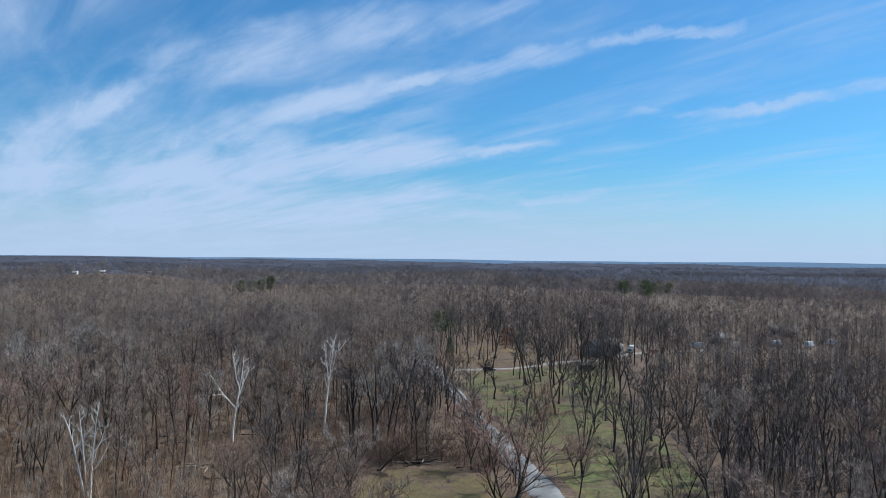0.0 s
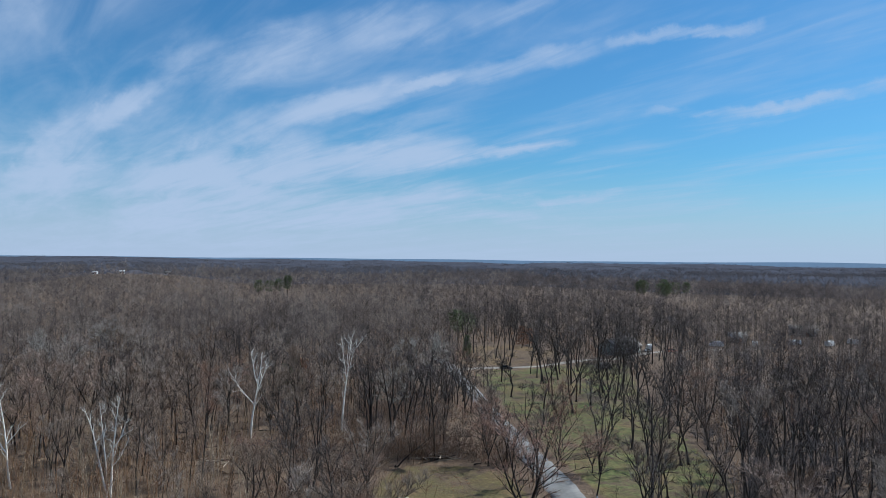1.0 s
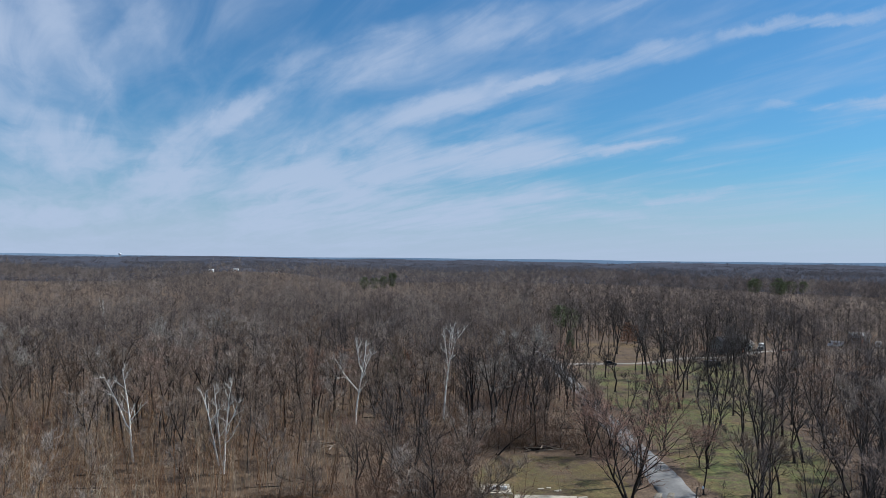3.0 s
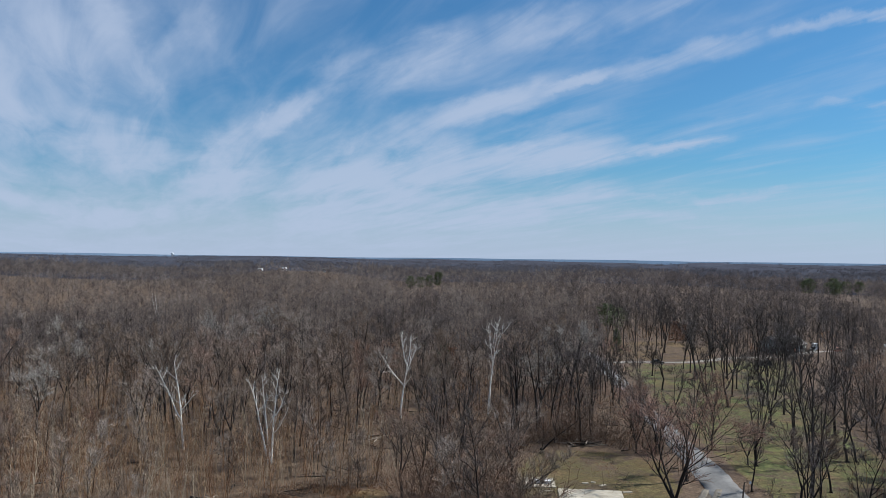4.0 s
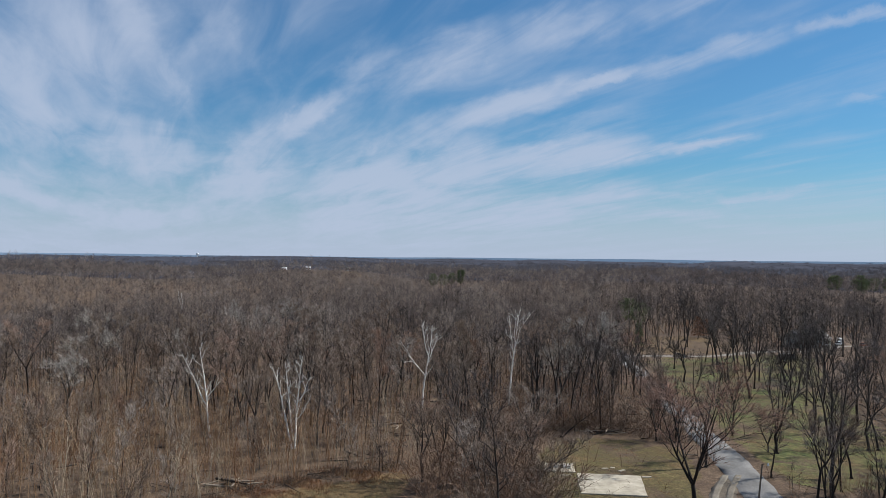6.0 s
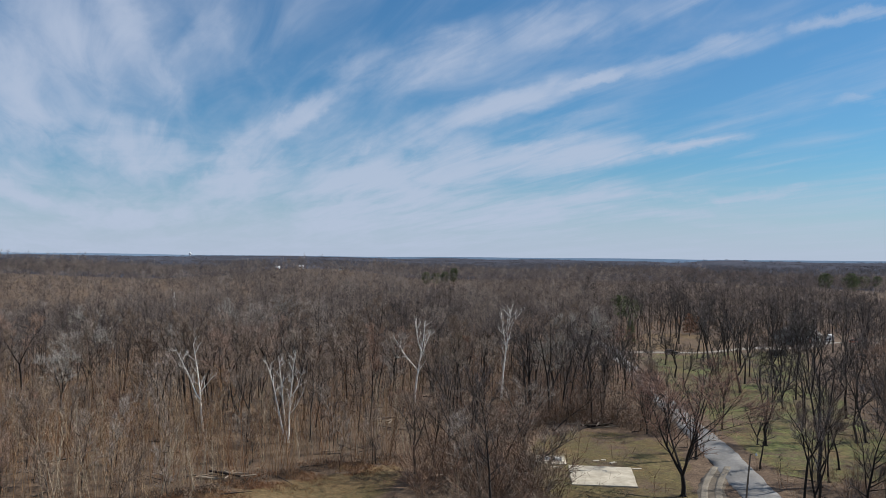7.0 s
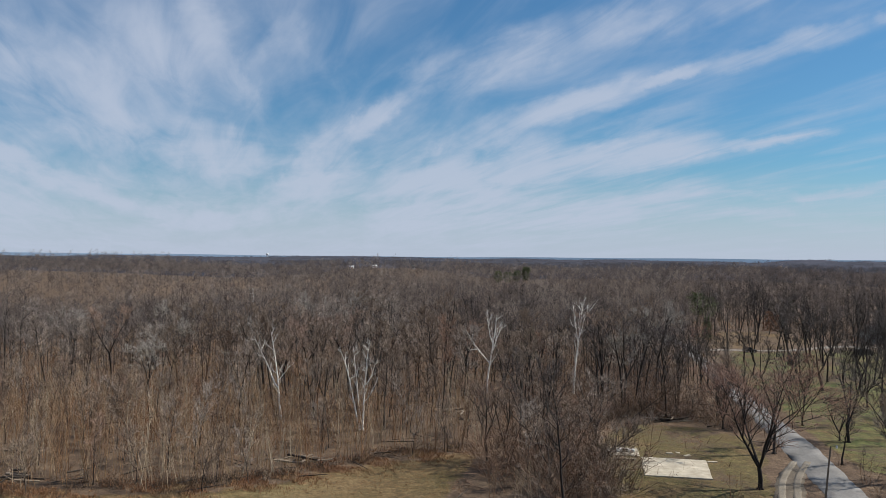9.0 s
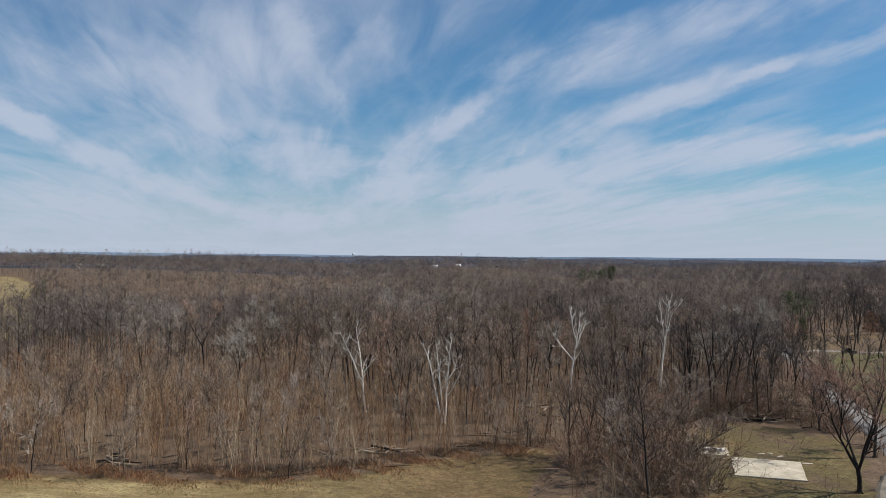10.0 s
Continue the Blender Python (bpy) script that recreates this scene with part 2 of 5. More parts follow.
def make_ground():
    m, nt, b = material("ground", 0.95)
    big = n_noise(nt, 0.06, 7, 0.68)
    mid = n_noise(nt, 0.33, 6, 0.7, dist=0.4)
    fine = n_noise(nt, 2.6, 6, 0.75)
    litter = n_ramp(nt, mid, ((0.28, (0.038, 0.026, 0.018)), (0.45, (0.098, 0.064, 0.040)), (0.6, (0.151, 0.103, 0.064)), (0.75, (0.249, 0.184, 0.121))))
    litter = n_mix(nt, n_math(nt, "MULTIPLY", big, 0.55), litter, (0.112, 0.074, 0.052))
    green = n_ramp(nt, mid, ((0.28, (0.048, 0.037, 0.012)), (0.5, (0.081, 0.060, 0.023)), (0.74, (0.133, 0.090, 0.039))))
    dry = n_ramp(nt, big, ((0.38, (0.0, 0.0, 0.0)), (0.58, (1.0, 1.0, 1.0))))
    straw = n_ramp(nt, n_noise(nt, 0.8, 6, 0.72), ((0.3, (0.070, 0.044, 0.023)), (0.5, (0.150, 0.094, 0.044)), (0.70, (0.270, 0.190, 0.100))))
    grass = n_mix(nt, n_math(nt, "MULTIPLY", dry, 0.8), green, straw)
    lush = nt.nodes.new("ShaderNodeAttribute")
    lush.attribute_name = "lush"
    lively = n_ramp(nt, n_noise(nt, 0.7, 7, 0.75), ((0.32, (0.022, 0.027, 0.009)), (0.48, (0.076, 0.090, 0.026)), (0.66, (0.175, 0.178, 0.060))))
    clump = n_ramp(nt, n_noise(nt, 0.14, 6, 0.7), ((0.38, (0.1, 0.1, 0.1)), (0.6, (1.5, 1.5, 1.5))))
    grass = n_mix(nt, n_math(nt, "MULTIPLY", lush.outputs["Fac"], clump, True), grass, lively)
    a = nt.nodes.new("ShaderNodeAttribute")
    a.attribute_name = "grass"
    hay = n_math(nt, "MULTIPLY", n_math(nt, "MULTIPLY", n_math(nt, "SUBTRACT", a.outputs["Fac"], 0.80), 3.6, True), n_math(nt, "ADD", mid, 0.25), True)
    bands = n_noise(nt, 0.45, 4, 0.6, stretch=(0.22, 1.0, 1.0), dist=0.5)
    grass = n_mix(nt, hay, grass, n_ramp(nt, bands, ((0.32, (0.165, 0.128, 0.052)), (0.5, (0.255, 0.190, 0.090)), (0.66, (0.350, 0.285, 0.140)))))
    edge = n_math(nt, "ADD", a.outputs["Fac"], n_math(nt, "ADD", n_math(nt, "MULTIPLY", n_math(nt, "SUBTRACT", mid, 0.5), 0.8), n_math(nt, "MULTIPLY", n_math(nt, "SUBTRACT", big, 0.5), 1.3)))
    mask = n_ramp(nt, edge, ((0.42, (0, 0, 0)), (0.62, (1, 1, 1))))
    col = n_mix(nt, mask, litter, grass)
    col = n_mix(nt, 1.0, col, n_ramp(nt, fine, ((0.28, (0.38, 0.38, 0.38)), (0.72, (1.6, 1.6, 1.6)))), "MULTIPLY")
    nt.links.new(col, b.inputs["Base Color"])
    n_bump(nt, b, fine, 0.8, 0.16)
    return m


M_ground = make_ground()


def speckled(name, stops, scale, rough, bump=0.3, dist=0.01, big=0.25):
    m, nt, b = material(name, rough)
    f = n_noise(nt, scale, 6, 0.7)
    g_ = n_noise(nt, big, 5, 0.6)
    col = n_mix(nt, 1.0, n_ramp(nt, f, stops), n_ramp(nt, g_, ((0.3, (0.72, 0.71, 0.7)), (0.7, (1.2, 1.2, 1.2)))), "MULTIPLY")
    nt.links.new(col, b.inputs["Base Color"])
    n_bump(nt, b, f, bump, dist)
    return m


M_road = speckled("worn_asphalt", ((0.3, (0.151, 0.145, 0.138)), (0.7, (0.226, 0.219, 0.208))), 3.0, 0.85)
M_drive = speckled("pale_gravel", ((0.3, (0.19, 0.168, 0.142)), (0.7, (0.30, 0.274, 0.242))), 5.0, 0.95)
M_gravel = speckled("gravel", ((0.3, (0.140, 0.118, 0.090)), (0.7, (0.235, 0.207, 0.166))), 5.0, 0.95)
M_concrete = speckled("concrete", ((0.25, (0.335, 0.292, 0.222)), (0.7, (0.500, 0.446, 0.350))), 1.4, 0.85, big=0.5)
M_roof = speckled("shingles", ((0.3, (0.09, 0.085, 0.08)), (0.7, (0.15, 0.14, 0.13))), 6.0, 0.9)
M_pale_roof = speckled("pale_metal_roof", ((0.3, (0.30, 0.30, 0.30)), (0.7, (0.42, 0.42, 0.41))), 2.0, 0.6)
M_siding = speckled("siding", ((0.3, (0.165, 0.159, 0.150)), (0.7, (0.204, 0.198, 0.186))), 2.0, 0.7)
M_dark_roof = speckled("old_shingles", ((0.3, (0.13, 0.118, 0.108)), (0.7, (0.20, 0.185, 0.17))), 6.0, 0.95)
M_green_siding = speckled("grey_green_siding", ((0.3, (0.20, 0.21, 0.185)), (0.7, (0.25, 0.26, 0.235))), 2.0, 0.85)
M_white = speckled("white_paint", ((0.3, (0.703, 0.703, 0.694)), (0.7, (0.779, 0.779, 0.769))), 1.0, 0.35, 0.0)
M_dark = speckled("dark_paint", ((0.3, (0.05, 0.045, 0.042)), (0.7, (0.075, 0.068, 0.062))), 1.0, 0.35, 0.0)
M_red_wall = speckled("rust_red_wall", ((0.3, (0.36, 0.12, 0.07)), (0.7, (0.46, 0.17, 0.10))), 2.0, 0.8)
M_glass = material("dark_glass", 0.1)[0]
M_glass.node_tree.nodes["Principled BSDF"].inputs["Base Color"].default_value = (0.02, 0.025, 0.03, 1)
M_tyre = material("rubber", 0.8)[0]
M_tyre.node_tree.nodes["Principled BSDF"].inputs["Base Color"].default_value = (0.02, 0.02, 0.02, 1)
M_pole = wood("weathered_pole", ((0.0, (0.13, 0.105, 0.085)), (1.0, (0.16, 0.13, 0.1))), "object")


# ---- mesh tools ----
class Geo:
    """Gathers points and faces, and makes one mesh of them."""

    def __init__(self):
        self.v, self.q, self.t, self.n, self.tone = [], [], [], 0, []

    def add(self, v, q=None, t=None, tone=None):
        v = np.asarray(v, np.float32).reshape(-1, 3)
        if q is not None:
            self.q.append(np.asarray(q, np.int64).reshape(-1, 4) + self.n)
        if t is not None:
            self.t.append(np.asarray(t, np.int64).reshape(-1, 3) + self.n)
        self.v.append(v)
        self.tone.append(np.broadcast_to(np.float32(0.5 if tone is None else tone), (len(v),)))
        self.n += len(v)

    def tubes(self, p0, p1, r0, r1, sides):
        p0, p1 = np.asarray(p0, float).reshape(-1, 3), np.asarray(p1, float).reshape(-1, 3)
        r0, r1 = np.ravel(r0), np.ravel(r1)
        d = p1 - p0
        d /= np.linalg.norm(d, axis=1, keepdims=True) + 1e-9
        ref = np.where(np.abs(d[:, 2:]) < 0.9, [[0, 0, 1.0]], [[1.0, 0, 0]])
        a = np.cross(d, ref)
        a /= np.linalg.norm(a, axis=1, keepdims=True)
        b = np.cross(d, a)
        th = np.arange(sides) * 2 * np.pi / sides
        ring = a[:, None] * np.cos(th)[None, :, None] + b[:, None] * np.sin(th)[None, :, None]
        low, high = p0[:, None] + ring * r0[:, None, None], p1[:, None] + ring * r1[:, None, None]
        v = np.concatenate([low, high], 1)
        i = np.arange(sides)
        f = np.stack([i, (i + 1) % sides, (i + 1) % sides + sides, i + sides], 1)
        q = (np.arange(len(p0)) * 2 * sides)[:, None, None] + f[None]
        self.add(v, q)

    def blades(self, p0, p1, w, rng):
        """One thin triangle from p0 to a point at p1."""
        p0, p1 = np.asarray(p0, float).reshape(-1, 3), np.asarray(p1, float).reshape(-1, 3)
        s = np.cross(p1 - p0, rng.normal(size=p0.shape))
        s /= np.linalg.norm(s, axis=1, keepdims=True) + 1e-9
        s *= np.broadcast_to(np.ravel(w), (len(p0),))[:, None] / 2
        self.add(np.stack([p0 - s, p0 + s, p1], 1), t=np.arange(len(p0) * 3))

    def box(self, c, size, rz=0.0, taper=1.0):
        x, y, z = np.array(size) / 2
        k = taper
        v = np.array([(-x, -y, -z), (x, -y, -z), (x, y, -z), (-x, y, -z), (-x * k, -y * k, z), (x * k, -y * k, z), (x * k, y * k, z), (-x * k, y * k, z)])
        cr, sr = math.cos(rz), math.sin(rz)
        v = v @ np.array([[cr, sr, 0], [-sr, cr, 0], [0, 0, 1]]) + np.array(c)
        self.add(v, [(0, 3, 2, 1), (4, 5, 6, 7), (0, 1, 5, 4), (1, 2, 6, 5), (2, 3, 7, 6), (3, 0, 4, 7)])

    def repeat(self, other, place, turn, wide, tall, tone):
        """other, copied to many places with turns, widths, heights and tones of their own."""
        v, q, t = other.arrays()
        c, s = np.cos(turn)[:, None] * wide[:, None], np.sin(turn)[:, None] * wide[:, None]
        out = np.stack([v[None, :, 0] * c - v[None, :, 1] * s, v[None, :, 0] * s + v[None, :, 1] * c, v[None, :, 2] * tall[:, None]], 2) + place[:, None]
        off = (np.arange(len(place)) * len(v))[:, None, None]
        self.add(out, (q[None] + off) if len(q) else None, (t[None] + off) if len(t) else None, np.repeat(tone, len(v)))

    def arrays(self):
        cat = lambda l, k: np.concatenate(l) if l else np.zeros((0, k), np.int64)
        return np.concatenate(self.v), cat(self.q, 4), cat(self.t, 3)

    def mesh(self, name, mat, smooth=False, tone=False):
        v, q, t = self.arrays()
        me = bpy.data.meshes.new(name)
        me.vertices.add(len(v))
        me.vertices.foreach_set("co", v.astype(np.float32).ravel())
        me.loops.add(q.size + t.size)
        me.loops.foreach_set("vertex_index", np.concatenate([q.ravel(), t.ravel()]).astype(np.int32))
        me.polygons.add(len(q) + len(t))
        me.polygons.foreach_set("loop_start", np.concatenate([np.arange(len(q)) * 4, q.size + np.arange(len(t)) * 3]).astype(np.int32))
        if smooth:
            me.polygons.foreach_set("use_smooth", np.ones(len(q) + len(t), bool))
        if tone:
            at = me.attributes.new("tone", "FLOAT", "POINT")
            at.data.foreach_set("value", np.concatenate(self.tone).astype(np.float32))
        me.materials.append(mat)
        me.update(calc_edges=True)
        return me


def part(name, geo, mat, parent=None, label="", smooth=False, tone=False):
    ob = new(name, geo.mesh(name, mat, smooth, tone) if isinstance(geo, Geo) else geo)
    if parent is not None:
        ob.parent = parent
    if label:
        tagged(ob, label=label)
    return ob


def base(name, x, y, z=0.0, rz=0.0):
    ob = new(name)
    ob.matrix_basis = pose(x, y, z, 0, 0, rz)
    return ob


def inside(poly, x, y):
    """Which of the points lie in the polygon."""
    x, y = np.asarray(x, float), np.asarray(y, float)
    hit = np.zeros(x.shape, bool)
    for (ax, ay), (bx, by) in zip(poly, poly[1:] + poly[:1]):
        cross = (ay > y) != (by > y)
        with np.errstate(divide="ignore", invalid="ignore"):
            hit ^= cross & (x < (bx - ax) * (y - ay) / (by - ay) + ax)
    return hit


def off_line(line, x, y):
    """Distance of the points from a line of corners."""
    x, y = np.asarray(x, float), np.asarray(y, float)
    d = np.full(x.shape, 1e9)
    for (ax, ay), (bx, by) in zip(line, line[1:]):
        ux, uy = bx - ax, by - ay
        k = np.clip(((x - ax) * ux + (y - ay) * uy) / (ux * ux + uy * uy), 0, 1)
        d = np.minimum(d, np.hypot(x - ax - k * ux, y - ay - k * uy))
    return d


def waves(x, y, size, seed):
    """Smooth uneven ground, about -1 to 1."""
    r = np.random.RandomState(seed)
    out = np.zeros(np.shape(x))
    for k in range(7):
        a, ph, w = r.uniform(0, 6.28), r.uniform(0, 6.28), 6.28 / size * r.uniform(0.5, 1.8)
        out += np.sin(w * (np.cos(a) * x + np.sin(a) * y) + ph)
    return out / 3.2


# ---- the plan ----
ROAD = [(54.5, 285), (55.5, 275), (55.6, 260), (53.4, 238), (51.6, 220), (50.6, 205), (48.9, 190), (47.4, 175), (45.9, 155), (44.4, 135), (42.8, 120), (41.4, 105), (39.6, 90), (35, 70), (28, 45), (20, 10), (10, -60)]
DRIVE = [(55.5, 246), (65.3, 248.1), (84.8, 253.5), (95, 257.8), (108, 265), (121, 270.5), (132.5, 278.6), (143, 286.4), (165, 290), (200, 293)]
TRACK = [(30.5, 78), (33, 93), (36.5, 103), (40.5, 111)]
FIELD = [(-260, 20), (-130, 62), (-95, 75), (-75, 79.3), (-64, 83), (-50, 84), (-43, 85), (-35, 86), (-27.5, 91), (-21.8, 98.5), (-14, 105.5), (-5.5, 110.5), (-3.4, 108), (-4.6, 98), (-6, 88), (-2, 75), (8, 40), (-10, -200), (-260, -200)]
YARD = [(14, 122), (19, 133.5), (28, 134.5), (33, 131), (38.5, 127), (37, 112), (34, 104), (34, 90), (30, 80), (14, 80), (12, 101)]
LAWN = [(46, 106), (60, 101), (70, 111), (75, 130), (81, 152), (90, 185), (100, 212), (110, 236), (117, 258), (118, 266), (108, 262), (95, 255), (84, 250.5), (65, 245), (58, 243.5), (56.5, 225), (54, 200), (50.8, 165), (48, 140)]
MOUND = [(58.5, 250), (60, 290), (78, 320), (97, 318), (108, 292), (106, 269), (85, 257), (66, 251)]
MEADOW = [(-205, 262), (-252, 328), (-322, 414), (-372, 486), (-430, 540), (-480, 560), (-760, 560), (-700, 380), (-330, 250)]
VANS = [(214.6, 305.7, 10), (192.6, 300.9, 60), (175.7, 301.4, 170), (225.6, 298.7, 30), (241, 304, 100)]
KNOLLS = [(-500, 1518, 12, 90), (-184, 1013, 11, 75), (-117, 923, 11, 70), (630, 1815, 13, 110), (1042, 2480, 13, 130)]


def height(x, y):
    x, y = np.asarray(x, float), np.asarray(y, float)
    d = np.hypot(x, y)
    far = np.clip((d - 300) / 900, 0, 1)
    z = far * 5.5 * waves(x, y, 900, 3)
    z += 13.5 * np.exp(-(((x + 440) / 215) ** 2 + ((y - 680) / 200) ** 2))
    z -= 10 * np.exp(-(((x + 235) / 115) ** 2 + ((y - 345) / 125) ** 2))
    for kx, ky, kh, kr in KNOLLS:
        z += kh * np.exp(-((x - kx) ** 2 + (y - ky) ** 2) / kr**2)
    z += np.clip((d - 1500) / 2500, 0, 1) * (4 + 8 * waves(x, y, 2600, 8))
    z += 0.3 * waves(x, y, 45, 5) * np.clip((d - 20) / 80, 0, 1) * (1 - np.exp(-(((x - 22) / 16) ** 2 + ((y - 108) / 22) ** 2)))
    return z


def height_at(x, y):
    return float(height(np.array([x]), np.array([y]))[0])


def grass_mask(x, y):
    g = np.zeros(np.shape(x))
    for poly, k in ((FIELD, 0.82), (YARD, 0.66), (LAWN, 0.58), (MOUND, 0.52), (MEADOW, 1.2)):
        g = np.maximum(g, inside(poly, x, y) * k)
    return g + inside(FIELD, x, y) * 0.30 * np.clip((-np.asarray(x) - 16) / 30, 0, 1)


def make_ground_sheet():
    fine = np.radians(np.arange(-50, 50.01, 0.5))
    coarse = np.radians(np.arange(56, 310, 6.0))
    ang = np.concatenate([fine, coarse])
    rad = np.concatenate([[0.5], np.geomspace(12, 4900, 220)])
    A, R = np.meshgrid(ang, rad)
    x, y = R * np.sin(A), R * np.cos(A)
    v = np.stack([x, y, height(x, y)], 2).reshape(-1, 3)
    n, m = len(ang), len(rad)
    i, j = np.meshgrid(np.arange(m - 1), np.arange(n), indexing="ij")
    k = (j + 1) % n
    q = np.stack([i * n + j, i * n + k, (i + 1) * n + k, (i + 1) * n + j], 2).reshape(-1, 4)
    g = Geo()
    g.add(v, q[:, ::-1])
    g.add(np.concatenate([v[:n], [(0, 0, 0)]]), t=[((a + 1) % n, a, n) for a in range(n)])
    me = g.mesh("ground", M_ground, smooth=True)
    at = me.attributes.new("grass", "FLOAT", "POINT")
    soft = np.zeros(g.n)
    vv = np.concatenate(g.v)
    for dx in (-0.8, 0, 0.8):
        for dy in (-1.2, 0, 1.2):
            soft += grass_mask(vv[:, 0] + dx, vv[:, 1] + dy) / 9
    at.data.foreach_set("value", soft.astype(np.float32))
    lush = inside(LAWN, vv[:, 0], vv[:, 1]) * 0.7 + inside(YARD, vv[:, 0], vv[:, 1]) * 0.25
    me.attributes.new("lush", "FLOAT", "POINT").data.foreach_set("value", lush.astype(np.float32))
    ob = new("ground", me)
    tagged(ob, "brown leaf-littered ground with patches of dull spring grass", "ground", kind="structure")


make_ground_sheet()


def ribbon(name, line, widths, mat, lift, label, category):
    """A strip laid along a line of corners, with a slightly ragged edge."""
    pts = np.array(line, float)
    seg = np.r_[0, np.cumsum(np.linalg.norm(np.diff(pts, axis=0), axis=1))]
    s = np.arange(0, seg[-1], 1.5)
    x, y = np.interp(s, seg, pts[:, 0]), np.interp(s, seg, pts[:, 1])
    for _ in range(6):
        x[1:-1], y[1:-1] = (x[:-2] + 2 * x[1:-1] + x[2:]) / 4, (y[:-2] + 2 * y[1:-1] + y[2:]) / 4
    w = np.interp(s, seg, widths) / 2
    tx, ty = np.gradient(x), np.gradient(y)
    l = np.hypot(tx, ty)
    nx, ny = ty / l, -tx / l
    r = np.random.RandomState(len(line))
    cols = []
    for k in (-1, -0.94, -0.4, 0.4, 0.94, 1):
        ww = w * k + (r.normal(0, min(0.12, 0.1 * widths[0] / 2), len(s)) if abs(k) > 0.9 else 0)
        px, py = x + nx * ww, y + ny * ww
        cols.append(np.stack([px, py, height(px, py) + (lift if abs(k) < 1 else -0.06)], 1))
    v = np.stack(cols, 1)
    n, m = v.shape[:2]
    i, j = np.meshgrid(np.arange(n - 1), np.arange(m - 1), indexing="ij")
    q = np.stack([i * m + j, i * m + j + 1, (i + 1) * m + j + 1, (i + 1) * m + j], 2).reshape(-1, 4)
    g = Geo()
    g.add(v.reshape(-1, 3), q[:, ::-1])
    return tagged(part(name, g, mat, smooth=True), label, category, kind="structure")


ribbon("road", ROAD, np.interp([p[1] for p in ROAD], [-60, 88, 120, 160, 285], [5.2, 5.0, 5.0, 4.2, 3.6])[::1], M_road, 0.10, "narrow grey worn asphalt road through the woods", "road")
ribbon("drive", DRIVE, [3.2] * len(DRIVE), M_drive, 0.09, "pale gravel drive leading to parked vehicles", "drive")
M_dirt = speckled("bare_dirt", ((0.3, (0.092, 0.073, 0.054)), (0.7, (0.153, 0.126, 0.095))), 2.0, 0.95)
ribbon("track_bed", TRACK, [3.3, 3.5, 3.3, 2.4], M_dirt, 0.05, "worn bare dirt beside the road", "track")
ribbon("track", [(x - 0.9, y) for x, y in TRACK], [0.9] * len(TRACK), M_gravel, 0.10, "pale wheel rut of a gravel track", "track")
ribbon("track", [(x + 0.9, y) for x, y in TRACK], [0.9] * len(TRACK), M_gravel, 0.10, "pale wheel rut of a gravel track", "track")


# ---- trees ----
def unit(v):
    return v / (np.linalg.norm(v) + 1e-9)


def bough(rng, p, d, length, r0, r1, steps, up, wob):
    """Points and radii of one bending limb."""
    pts, d = [np.array(p, float)], unit(np.array(d, float))
    for _ in range(steps):
        d = unit(d + np.array([0, 0, up]) / steps + rng.normal(0, wob, 3))
        pts.append(pts[-1] + d * length / steps)
    return np.array(pts), np.linspace(r0, r1, steps + 1)


def sideways(rng, d, angle):
    """A direction that leaves d by an angle, on a random side."""
    s = unit(np.cross(d, rng.normal(size=3)))
    return unit(d * math.cos(angle) + s * math.sin(angle))


